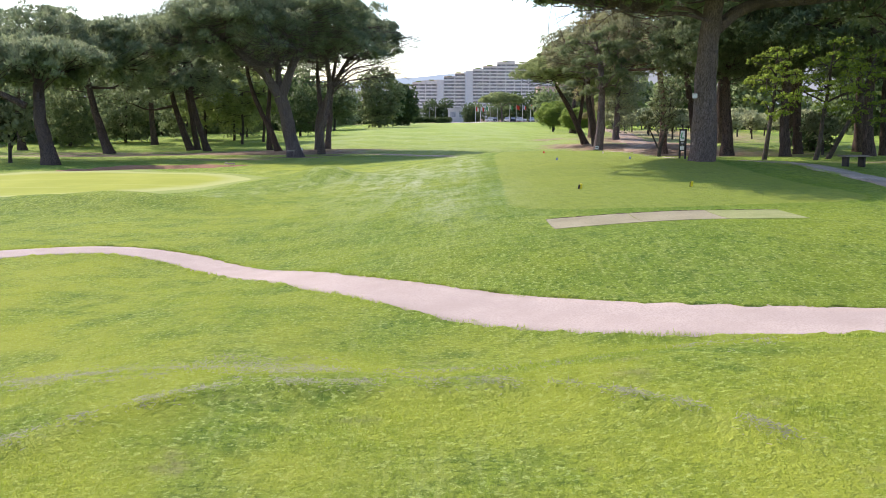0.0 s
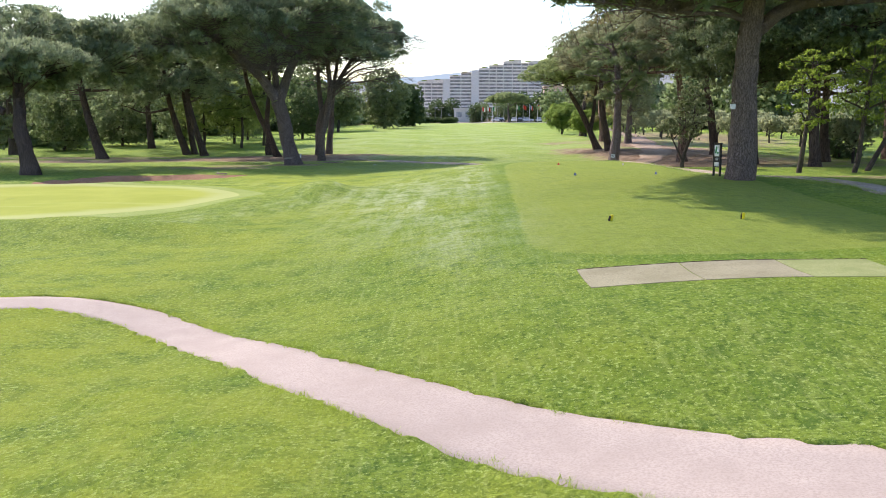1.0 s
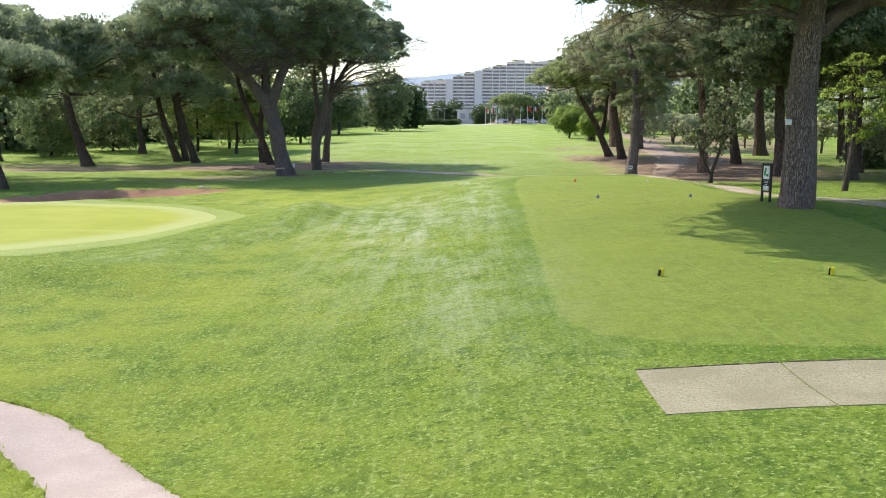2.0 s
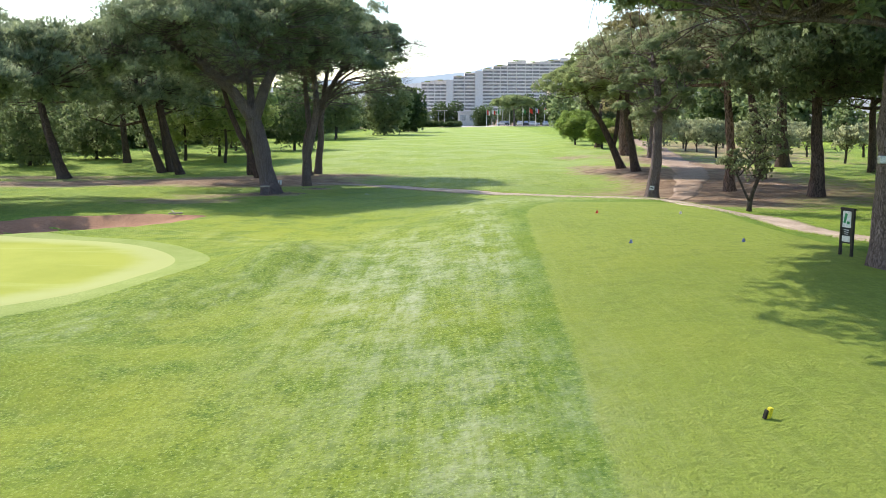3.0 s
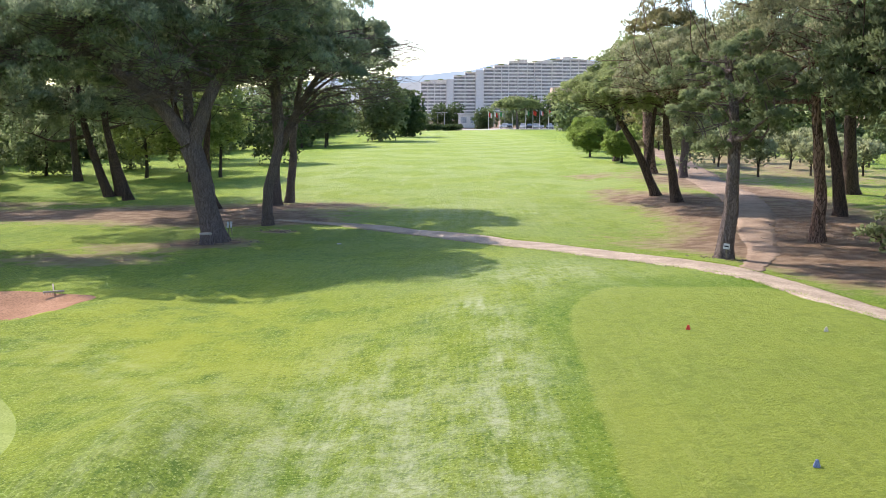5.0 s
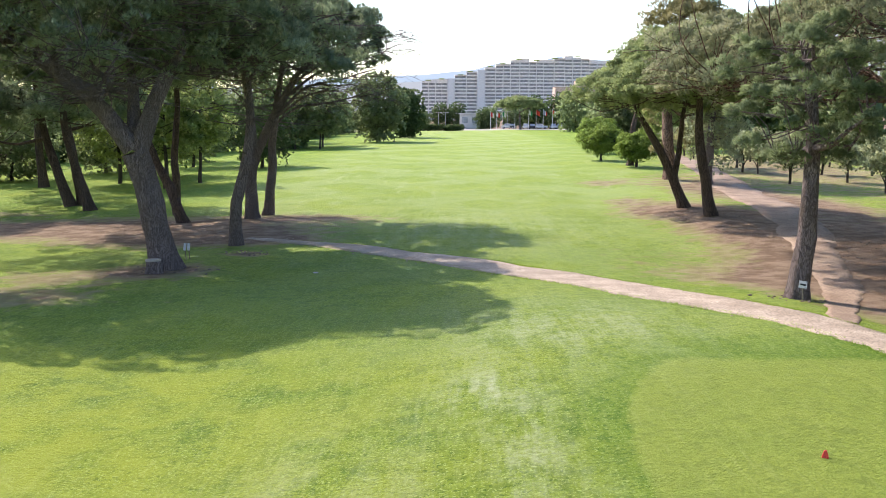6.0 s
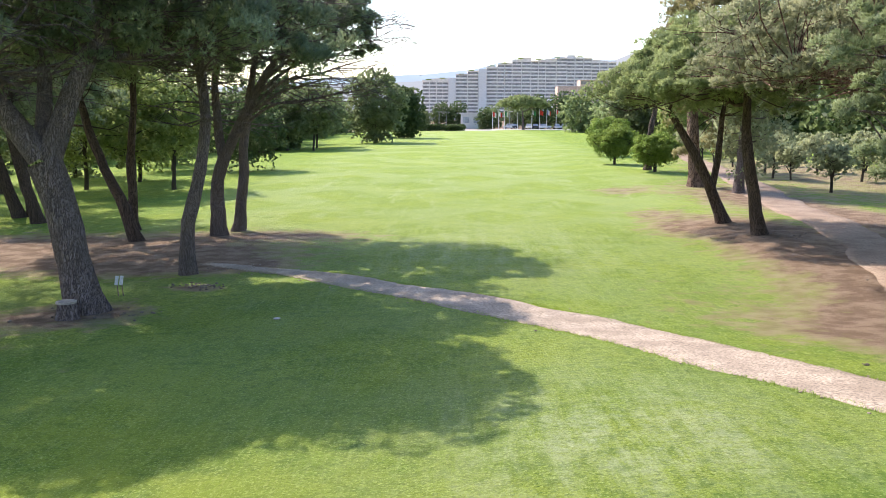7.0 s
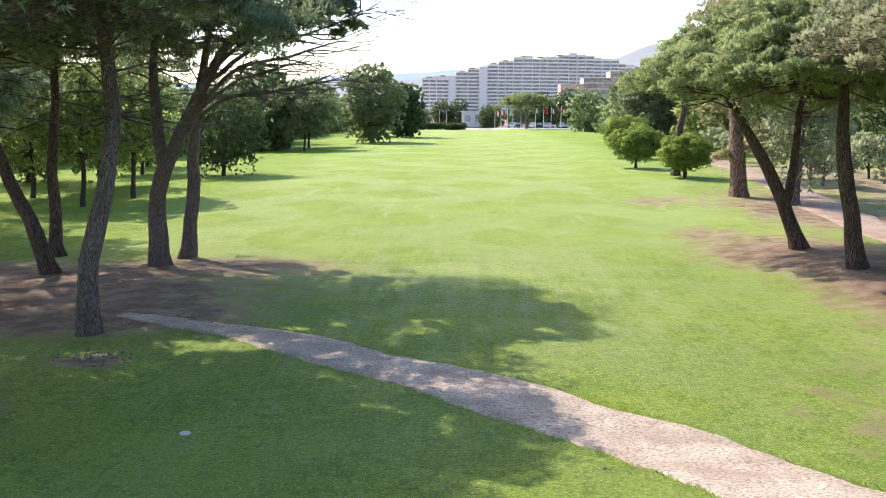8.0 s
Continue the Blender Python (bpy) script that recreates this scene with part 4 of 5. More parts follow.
tree("pine_tree", [([(-10.5, 81.2, 0), (-10.2, 81.3, 2.4), (-10.0, 81.5, 5.0), (-9.4, 82.0, 9.5)], 0.28, 0.09)],
     [((-8.6, 82.4, 10.2), (3.8, 3.6, 2.8), 50, 0.9)], "umbrella pine with a straight dark trunk", "pine tree", PINES, seed=6, per=106, length=0.15, width=0.021, limbs=10, bare=40)
tree("pine_tree", [([(-14.3, 78.2, 0), (-15.0, 78.3, 1.8), (-15.9, 78.6, 3.6), (-16.8, 79.0, 6.0), (-17.2, 79.5, 9.0)], 0.27, 0.10)],
     [((-17.6, 80.0, 7.6), (4.8, 4.6, 4.6), 130, 1.0), ((-18.4, 73.0, 7.8), (4.4, 4.6, 2.6), 80, 1.1), ((-16.0, 76.6, 7.9), (4.0, 3.6, 1.4), 70, 0.9)], "leaning umbrella pine on bare earth", "pine tree", PINES, bark=M_BROWNBARK, seed=7, per=146, length=0.15, width=0.022, limbs=10, bare=40)
tree("pine_tree", [([(-15.8, 82.2, 0), (-15.9, 82.2, 2.5), (-15.7, 82.3, 5.0), (-15.5, 82.5, 9.0)], 0.24, 0.09)],
     [((-14.2, 82.8, 7.2), (3.8, 3.6, 4.6), 90, 1.0)], "umbrella pine with a slim upright trunk", "pine tree", PINES, bark=M_BROWNBARK, seed=8, per=106, length=0.15, width=0.021, limbs=8, bare=30)
# group of leaning trunks further left
tree("pine_tree", [([(-25.2, 89.8, 0), (-26.2, 89.8, 2.5), (-27.0, 90.2, 5.5), (-27.6, 90.8, 9.5)], 0.33, 0.1),
                   ([(-24.6, 90.2, 0), (-25.0, 90.2, 2.5), (-25.6, 90.5, 6.0), (-25.4, 91.0, 10.0)], 0.3, 0.1)],
     [((-27.4, 90.8, 5.4), (5.0, 4.6, 7.6), 170, 1.15)], "umbrella pine with two leaning trunks", "pine tree", PINES, bark=M_BROWNBARK, seed=9, limbs=10, bare=14)
tree("pine_tree", [([(-22.8, 87.0, 0), (-23.6, 87.0, 2.5), (-24.2, 87.2, 5.0), (-24.0, 87.6, 9.0)], 0.33, 0.1)],
     [((-22.8, 88.0, 5.8), (4.4, 4.2, 6.2), 130, 1.1)], "umbrella pine leaning over a worn path", "pine tree", PINES, bark=M_BROWNBARK, seed=10, limbs=8, bare=12)
tree("pine_tree", [([(-31.0, 83.5, 0), (-31.8, 83.5, 2.2), (-32.4, 83.6, 4.6), (-33.2, 84.0, 8.0)], 0.44, 0.14)],
     [((-32.2, 84.0, 5.8), (5.4, 5.2, 5.8), 150, 1.1)], "umbrella pine with a thick leaning trunk", "pine tree", PINES, bark=M_BROWNBARK, seed=12, limbs=9, bare=8)
tree("pine_tree", [([(-22.4, 51.2, 0), (-22.9, 51.6, 1.8), (-23.5, 52.6, 3.6), (-24.1, 54.2, 5.4), (-24.6, 56.0, 7.4)], 0.42, 0.14),
                   ([(-23.6, 51.2, 3.4), (-25.6, 51.0, 4.4), (-28.0, 51.0, 5.2)], 0.2, 0.08)],
     [((-25.4, 60.2, 5.4), (6.2, 5.2, 4.4), 160, 0.95), ((-29.0, 54.0, 5.0), (3.4, 3.2, 3.2), 50, 0.9), ((-25.8, 57.8, 5.8), (3.2, 2.6, 1.9), 60, 0.9), ((-25.8, 55.4, 4.7), (4.0, 2.8, 0.8), 44, 0.8), ((-23.4, 53.2, 5.5), (3.6, 2.4, 1.7), 80, 0.9), ((-20.6, 60.6, 6.4), (3.0, 3.2, 3.0), 50, 0.95)], "broad umbrella pine with a leaning trunk", "pine tree", PINES, bark=M_BROWNBARK, seed=13, limbs=12, bare=14)
tree("pine_tree", [([(-36, 66, 0), (-36.4, 66, 3), (-36.2, 66.3, 8)], 0.4, 0.14)], [((-36, 66.3, 5.4), (6.0, 6.0, 6.6), 120, 1.25)],
     "broad umbrella pine at the wood's edge", "pine tree", PINES, bark=M_BROWNBARK, seed=14, per=55, width=0.04, limbs=8)
tree("pine_tree", [([(-43, 92, 0), (-43.2, 92, 4), (-43, 92, 9)], 0.4, 0.14)], [((-42, 92, 5.8), (7.0, 6.5, 8.0), 140, 1.4)],
     "broad umbrella pine at the wood's edge", "pine tree", PINES, bark=M_BROWNBARK, seed=15, per=55, width=0.04, limbs=8)
tree("pine_tree", [([(-33, 103, 0), (-33.2, 103, 4), (-33, 103, 9)], 0.36, 0.14)], [((-31.5, 103, 6.2), (6.0, 5.6, 8.0), 130, 1.3)],
     "broad umbrella pine at the wood's edge", "pine tree", PINES, bark=M_BROWNBARK, seed=16, per=55, width=0.04, limbs=8)

# right-hand side
# highest lobes, out of view, are added to fill the shadow on the tee
tree("pine_tree", [([(8.85, 30.7, 0), (8.9, 30.8, 2.5), (9.0, 31.0, 5.2), (9.2, 31.2, 8.0), (9.1, 31.6, 11.0)], 0.42, 0.20),
                   ([(9.1, 31.1, 5.6), (10.4, 31.1, 6.5), (12.4, 31.0, 6.7), (15.0, 31.0, 6.9)], 0.22, 0.08),
                   ([(9.0, 31.0, 6.0), (7.4, 29.6, 6.1), (5.8, 28.2, 5.95), (4.0, 27.2, 6.1)], 0.06, 0.02),
                   ([(9.1, 31.2, 6.1), (8.4, 33.2, 6.7), (7.3, 35.4, 6.95), (5.8, 37.2, 7.3), (4.6, 38.2, 7.9)], 0.075, 0.03)],
     [((6.6, 33.2, 9.4), (5.4, 5.8, 2.6), 210, 1.1), ((6.8, 32.6, 9.2), (5.5, 6.2, 0.9), 180, 1.1), ((10.5, 31.0, 7.6), (4.0, 4.4, 1.0), 50, 0.8), ((10.8, 37.6, 9.6), (4.2, 3.6, 2.2), 60, 1.1), ((4.6, 28.2, 6.5), (2.2, 2.0, 0.4), 44, 0.50), ((7.6, 29.6, 6.75), (2.2, 2.0, 0.5), 30, 0.6), ((12.8, 31.6, 7.1), (4.4, 4.0, 1.0), 46, 0.7),
      ((7.2, 37.2, 7.5), (3.4, 3.2, 0.7), 70, 0.75), ((5.6, 37.4, 8.0), (1.7, 2.4, 0.5), 40, 0.65), ((4.0, 35.0, 7.8), (1.4, 1.8, 0.5), 44, 0.6), ((5.4, 34.6, 9.8), (2.4, 2.6, 0.9), 60, 1.1), ((6.5, 27.2, 9.6), (4.8, 3.0, 1.0), 110, 1.15), ((6.2, 32.6, 10.4), (4.8, 5.2, 1.2), 170, 1.35), ((3.2, 33.4, 9.8), (1.8, 3.4, 1.0), 50, 1.0), ((2.4, 31.6, 10.2), (1.9, 3.6, 0.8), 80, 1.1), ((2.9, 34.2, 10.2), (2.9, 3.6, 0.8), 120, 1.15)],
     "tall pine with a straight massive furrowed trunk", "pine tree", PINES, bark=M_BIGBARK, seed=21, per=48, length=0.22, width=0.058, limbs=14, sides=20, open_from=0.55, bare=26, leaf_mat=M_NEEDLE, flare=0.045, stout=0.45)
tree("pine_tree", [([(9.72, 56.7, 0), (9.85, 56.7, 1.5), (9.9, 56.7, 3.2), (10.0, 56.8, 4.6), (9.6, 56.9, 7.0)], 0.29, 0.12)],
     [((9.7, 56.8, 6.0), (2.4, 2.5, 2.4), 96, 0.46)], "young pine with a bushy crown beside the gravel path", "pine tree", PINES, seed=22, bias=0.75, hollow=0.5, per=170, length=0.095, width=0.0125, limbs=10, leaf_mat=M_SHADENEEDLE, open_from=0.6)
tree("pine_tree", [([(13.2, 77.5, 0), (12.85, 77.5, 2.0), (12.5, 77.6, 4.0), (12.4, 77.8, 6.5)], 0.30, 0.14)],
     [((14.4, 77.6, 6.7), (5.8, 4.8, 3.8), 270, 0.66), ((11.9, 78.2, 7.6), (3.0, 3.4, 1.3), 100, 0.58), ((10.0, 77.0, 6.4), (2.3, 2.6, 1.0), 70, 0.6)], "umbrella pine with a leaning trunk on bare earth", "pine tree", PINES, bark=M_BROWNBARK, seed=23, per=92, length=0.125, width=0.023, limbs=10, leaf_mat=M_NEEDLE2)
tree("pine_tree", [([(12.95, 82.0, 0), (12.2, 82.0, 2.0), (11.2, 82.0, 4.0), (10.2, 82.1, 5.6)], 0.30, 0.14),
                   ([(12.3, 82.0, 1.9), (12.6, 82.2, 4.0), (12.9, 82.6, 6.0)], 0.18, 0.1)],
     [((12.0, 82.6, 6.0), (4.2, 4.6, 3.0), 210, 0.62), ((12.4, 83.0, 7.4), (3.6, 4.0, 2.9), 200, 0.62), ((8.9, 83.2, 6.2), (2.2, 3.0, 1.5), 70, 0.6)], "umbrella pine with a forked leaning trunk", "pine tree", PINES, bark=M_BROWNBARK, seed=24, per=92, length=0.125, width=0.023, limbs=12, leaf_mat=M_NEEDLE2)
# unseen lobe at z 10.9 and the one at y 69.4 added for shade
tree("pine_tree", [([(15.04, 61.5, 0), (14.95, 61.5, 2.5), (14.8, 61.6, 5.0), (14.4, 61.8, 8.0)], 0.27, 0.12)],
     [((14.6, 61.8, 7.8), (4.2, 4.0, 3.4), 130, 0.9), ((10.4, 64.4, 6.8), (3.4, 3.2, 2.4), 100, 0.62), ((10.3, 64.6, 6.4), (3.0, 2.8, 0.6), 34, 0.5), ((11.8, 56.6, 10.9), (4.4, 5.2, 0.9), 120, 1.25), ((11.6, 69.4, 7.0), (3.6, 3.4, 1.8), 120, 0.72)],
     "pine with a reddish upright trunk and pale grey-green needles", "pine tree", PINES, bark=M_REDBARK, seed=25, limbs=14, bare=90, per=72, length=0.125, width=0.021, leaf_mat=M_PALENEEDLE)
# lobe at z 11 lies out of view, added to shade the grass
tree("pine_tree", [([(18.2, 57.6, 0), (18.1, 57.6, 2.5), (18.0, 57.7, 5.0), (18.0, 57.9, 8.0)], 0.34, 0.14)],
     [((18.4, 57.8, 6.0), (5.0, 4.8, 4.4), 200, 0.95), ((18.0, 57.4, 5.2), (3.5, 3.5, 1.0), 24, 0.8), ((14.8, 50.8, 11.0), (4.2, 4.5, 0.8), 100, 1.25)], "pine with a dark upright trunk in shade", "pine tree", PINES, bark=M_BROWNBARK, seed=26, limbs=9, leaf_mat=M_SHADENEEDLE, bare=8)
tree("pine_tree", [([(19.8, 70.5, 0), (19.6, 70.5, 2.5), (19.0, 70.7, 5.5), (18.6, 71.0, 9.0)], 0.32, 0.12)],
     [((18.4, 71.0, 8.6), (5.0, 4.8, 3.4), 140, 1.0)], "pine with an upright trunk in shade", "pine tree", PINES, bark=M_BROWNBARK, seed=27, limbs=9, leaf_mat=M_SHADENEEDLE, bare=10)
tree("pine_tree", [([(25.6, 82.5, 0), (25.4, 82.5, 2.5), (25.2, 82.6, 8.0)], 0.5, 0.2)],
     [((25.0, 83.0, 8.8), (6.0, 5.6, 3.4), 80, 1.1)], "old pine with a very thick trunk", "pine tree", PINES, bark=M_BROWNBARK, seed=28, per=55, width=0.04, limbs=9, leaf_mat=M_SHADENEEDLE)
tree("pine_tree", [([(17.1, 102.8, 0), (17.0, 102.8, 2.2), (16.7, 102.9, 5.0), (16.8, 103.2, 9.0), (17.6, 103.4, 13.0)], 0.48, 0.2)],
     [((18.4, 103.5, 8.2), (3.9, 4.4, 7.4), 200, 0.95)], "tall tree with a thick reddish trunk and straw-green leaves", "tree", PINES, bark=M_REDBARK, seed=29, limbs=10, leaf_mat=M_DRYLEAF, bias=0.9)
tree("pine_tree", [([(16.7, 117.2, 0), (16.8, 117.2, 3.0), (17.2, 117.3, 6.0), (17.8, 117.4, 9.0)], 0.30, 0.12)],
     [((18.3, 117.3, 8.6), (2.9, 3.2, 3.4), 120, 0.8)], "pine with a dense dark green domed crown", "pine tree", PINES, bark=M_BROWNBARK, seed=32, per=60, length=0.2, width=0.034, limbs=9, leaf_mat=M_NEEDLE2)
tree("pine_tree", [([(18.9, 98.8, 0), (19.0, 98.8, 2.5), (19.2, 98.9, 8.0)], 0.34, 0.14)],
     [((19.6, 99.2, 6.4), (2.6, 2.6, 5.0), 90, 0.8)], "tall slim tree with pale bark and drooping grey-green leaves", "tree", PINES, bark=M_BARK, leaf_mat=M_OLIVE, seed=30, per=34, length=0.3, width=0.05, leaf=True,
     limbs=8, blades=4, up=-0.5, bias=0.55, hollow=0.4)
tree("pine_tree", [([(30.5, 66, 0), (30.4, 66, 3), (30.2, 66.3, 8)], 0.36, 0.14)], [((29.5, 66.3, 8.4), (6.0, 5.6, 3.6), 80, 1.05)],
     "old pine with a straight trunk on shaded grass", "pine tree", PINES, bark=M_BROWNBARK, seed=31, per=55, width=0.04, limbs=8, leaf_mat=M_SHADENEEDLE)

for k, (x, y, tall) in enumerate(((24.5, 62, 9.0), (23.5, 49.5, 9.5), (29.5, 76, 9.0), (33, 57, 9.0), (37, 70, 9.5), (20.4, 53.5, 9.5), (28.5, 58, 10), (20.0, 33.5, 9.6))):
    tree("pine_tree", [([(x, y, 0), (x - 0.2, y, 3), (x - 0.1, y + 0.3, tall - 1)], 0.3, 0.13)], [((x, y + 0.3, tall - 3.0), (5.4, 5.0, 4.4), 160, 1.25)],
         "pine casting deep shade over worn grass", "pine tree", PINES, bark=M_BROWNBARK, seed=200 + k, per=60, width=0.04, limbs=8, bare=6, leaf_mat=M_SHADENEEDLE)

# spring-green young trees behind the big trunk
for seed, x, y, lean, tall in ((41, 15.0, 42.0, 0.5, 6.6), (42, 17.6, 42.5, 0.7, 7.0), (43, 18.6, 43.5, 2.2, 6.6)):
    tree("young_tree", [([(x, y, 0), (x + 0.3 * lean, y, 2.0), (x + 0.75 * lean, y + 0.2, 4.0), (x + lean, y + 0.3, tall - 0.8)], 0.11, 0.03)],
         [((x + 0.9 * lean, y + 0.2, tall - 2.4), (1.5, 1.6, 2.0), 34, 0.36)], "slim young tree with bright spring-green leaves", "tree", "young trees", bark=M_BARK2,
         leaf_mat=M_LIME, seed=seed, per=38, length=0.105, width=0.027, leaf=True, limbs=10, sides=8, flare=0.04, blades=4, up=0.0, bias=0.6, hollow=0.3, squash=0.45)
# small tree beside the gravel path
tree("small_tree", [([(11.16, 46.6, 0), (11.2, 46.6, 0.7), (11.3, 46.6, 1.4), (11.7, 46.7, 2.6), (11.8, 46.8, 4.0)], 0.12, 0.03),
                    ([(11.2, 46.6, 1.1), (10.9, 46.5, 1.8), (10.5, 46.4, 2.5)], 0.05, 0.02)],
     [((11.6, 46.6, 3.3), (0.9, 0.95, 1.5), 38, 0.26), ((10.5, 46.4, 2.6), (0.5, 0.5, 0.4), 8, 0.24)], "small grey-leaved tree with a thin forked trunk", "tree", bark=M_BARK2, leaf_mat=M_GREYLEAF,
     seed=44, per=26, length=0.12, width=0.035, leaf=True, limbs=8, sides=8, flare=0.04, blades=4, up=0.1, bias=0.55, hollow=0.4)
# round clipped trees at the fairway's edge
for seed, x, y, tall, wide in ((45, 15.2, 124.9, 3.5, 2.15), (46, 16.9, 115.0, 3.1, 1.7), (47, 17.4, 141, 4.4, 2.3)):
    z = h(x, y)
    tree("round_tree", [([(x, y, 0), (x, y, 0.9 + z), (x, y, 1.8 + z)], 0.13, 0.08)], [((x, y, z + tall * 0.58), (wide, wide, tall * 0.40), 90, 0.5)],
         "small round-headed tree with dense green leaves", "tree", "round trees", bark=M_BARK2, leaf_mat=M_ROUND, seed=seed, per=110, length=0.13, width=0.045,
         leaf=True, limbs=8, sides=8, flare=0.05, blades=4, bias=0.55, hollow=0.6)


def broadleaf(x, y, tall, wide, seed, label, mat=M_LEAF, low=0.25, count=60, size=0.9, group="broadleaved trees", leafy=0.34, r=0.16, per=38, blades=4, twigs=True):
    z = h(x, y)
    return tree("broadleaf_tree", [([(x, y, 0), (x + 0.1, y, tall * 0.3 + z), (x + 0.2, y, tall * 0.8 + z)], r, 0.05)],
                [((x, y, z + tall * (0.5 + low * 0.5)), (wide, wide, tall * (0.5 - low * 0.5)), count, size)], label, "tree", group, bark=M_BARK2, leaf_mat=mat, seed=seed, per=per,
                length=leafy, width=leafy * 0.34, leaf=True, limbs=9, sides=8, flare=0.06, blades=blades, up=0.0, squash=0.85, twigs=twigs, bias=0.5, hollow=0.5)


broadleaf(-22.4, 100.5, 8.8, 3.0, 61, "slim tree with pale green leaves", size=0.7, low=0.28, count=66, r=0.15, leafy=0.22, per=66)
broadleaf(-20.8, 104.5, 9.2, 3.0, 62, "slim leaning tree with pale green leaves", size=0.75, low=0.28, count=66, r=0.16, leafy=0.22, per=66)
broadleaf(-28.0, 106.0, 9.4, 3.8, 63, "spreading tree with bright green leaves", size=0.8, low=0.2, count=80, leafy=0.23, per=60)
broadleaf(-19.0, 120.0, 6.4, 3.3, 64, "dark dense tree with low branches", M_DARKLEAF, low=0.05, leafy=0.24, per=60)
broadleaf(-19.9, 165.0, 8.8, 4.0, 65, "spreading tree on the fairway's edge", M_HAZELEAF, low=0.25, size=1.1, leafy=0.45)
broadleaf(-21.0, 175.0, 8.0, 3.6, 66, "spreading tree on the fairway's edge", M_HAZELEAF, low=0.25, size=1.1, leafy=0.45)
broadleaf(-13.4, 189.0, 11.8, 5.0, 67, "large round tree with hazy grey-green leaves", M_HAZELEAF, low=0.0, count=130, size=1.0, leafy=0.42)
broadleaf(-9.9, 214.0, 9.5, 3.3, 68, "dark dense tree on the fairway's edge", M_DARKLEAF, low=-0.05, count=90, size=1.2, leafy=0.5)
broadleaf(-24.0, 167.0, 7.5, 3.4, 69, "spreading tree on the fairway's edge", M_HAZELEAF, low=0.2, size=1.0, leafy=0.45)

for k, (x, y, tall, wide, mat) in enumerate(((-26, 112, 7.2, 3.4, M_LEAF), (-33, 116, 8.0, 3.8, M_OLIVE), (-38, 108, 7.0, 3.4, M_LEAF), (-27, 124, 7.5, 3.6, M_LEAF), (-41, 99, 6.0, 3.2, M_LEAF), (-30, 134, 8.5, 4.0, M_DARKLEAF))):
    broadleaf(x, y, tall, wide, 90 + k, "bushy tree with pale green leaves before the wood", M_WOODLEAF if x < -29 else mat, low=-0.05 if x < -29 else 0.15, size=0.9, count=70, leafy=0.25, per=56)

broadleaf(25.6, 168.0, 9.6, 4.2, 97, "tall grey-green tree at the fairway's edge", M_GREYLEAF, low=-0.05, count=110, size=1.0, leafy=0.42, per=36)
broadleaf(27.5, 67.0, 2.5, 1.6, 99, "dark dense shrub on shaded grass", M_DARKLEAF, low=-0.2, count=50, size=0.5, leafy=0.16, per=40, r=0.06)
broadleaf(29.0, 152.0, 9.5, 4.2, 98, "tall green tree behind the round trees", M_LEAF, low=-0.05, count=90, size=1.0, leafy=0.42, per=36)

# the wood that closes the left, built three times over and repeated
kinds = [broadleaf(-60, 100, 10.0, 4.6, 71, "dense tree at the edge of the wood", M_DARKLEAF, low=-0.15, count=95, per=10, blades=3, twigs=False, size=1.25, leafy=0.80, group="wood"),
         broadleaf(-52, 112, 9.0, 4.2, 72, "dense tree at the edge of the wood", M_WOODLEAF, low=-0.15, count=90, per=10, blades=3, twigs=False, size=1.2, leafy=0.80, group="wood"),
         broadleaf(-46, 108, 6.0, 3.6, 73, "low bushy tree at the edge of the wood", M_WOODLEAF, low=-0.25, count=70, per=10, blades=3, twigs=False, size=1.1, leafy=0.76, group="wood")]
rng = np.random.default_rng(5)
for i in range(32):
    s = i / 31
    x, y = (-66 + 40 * s + rng.normal(0, 2.2), 86 + 95 * s + rng.normal(0, 3.0)) if i % 2 else (-76 + 42 * s + rng.normal(0, 2.5), 100 + 100 * s + rng.normal(0, 3.0))
    ob = kinds[(i * 7) % 3]
    k = 0.85 + 0.4 * rng.random()
    copy_thing(ob, pose(x, y, h(x, y), 0, 0, 360 * rng.random()) @ Matrix.Scale(k, 4))
for i in range(14):
    s = i / 13
    x, y = -27 - 5 * rng.random() + 4 * s, 185 + 85 * s + rng.normal(0, 2)
    copy_thing(kinds[(i * 5) % 3], pose(x - 6, y, h(x, y), 0, 0, 360 * rng.random()) @ Matrix.Scale(0.75 + 0.3 * rng.random(), 4))
for i in range(26):
    s = i / 25
    x, y = 62 - 26 * s + rng.normal(0, 3), 70 + 170 * s + rng.normal(0, 4)
    copy_thing(kinds[(i * 7) % 3], pose(x, y, h(x, y), 0, 0, 360 * rng.random()) @ Matrix.Scale(0.75 + 0.4 * rng.random(), 4))
for x, y, k, j in ((31, 205, 1.1, 2), (36, 222, 1.2, 0), (34, 240, 1.1, 2), (30, 255, 1.0, 1), (41, 262, 1.25, 0), (24, 300, 0.9, 0), (32, 305, 1.0, 0), (9, 303, 0.6, 0), (-26, 306, 0.7, 0), (38, 290, 1.1, 2), (46, 300, 1.2, 1)):
    copy_thing(kinds[j], pose(x, y, h(x, y), 0, 0, 50 * x) @ Matrix.Scale(k, 4))

for i in range(20):                                   # belt of trees before the flats
    x, y = -48 + 5.6 * i + rng.normal(0, 1.2), 322 + 10 * rng.random() + 0.1 * i
    copy_thing(kinds[(i * 5 + i // 3) % 3], pose(x, y, h(x, y), 0, 0, 360 * rng.random()) @ Matrix.Scale(0.5 + 0.35 * rng.random(), 4))

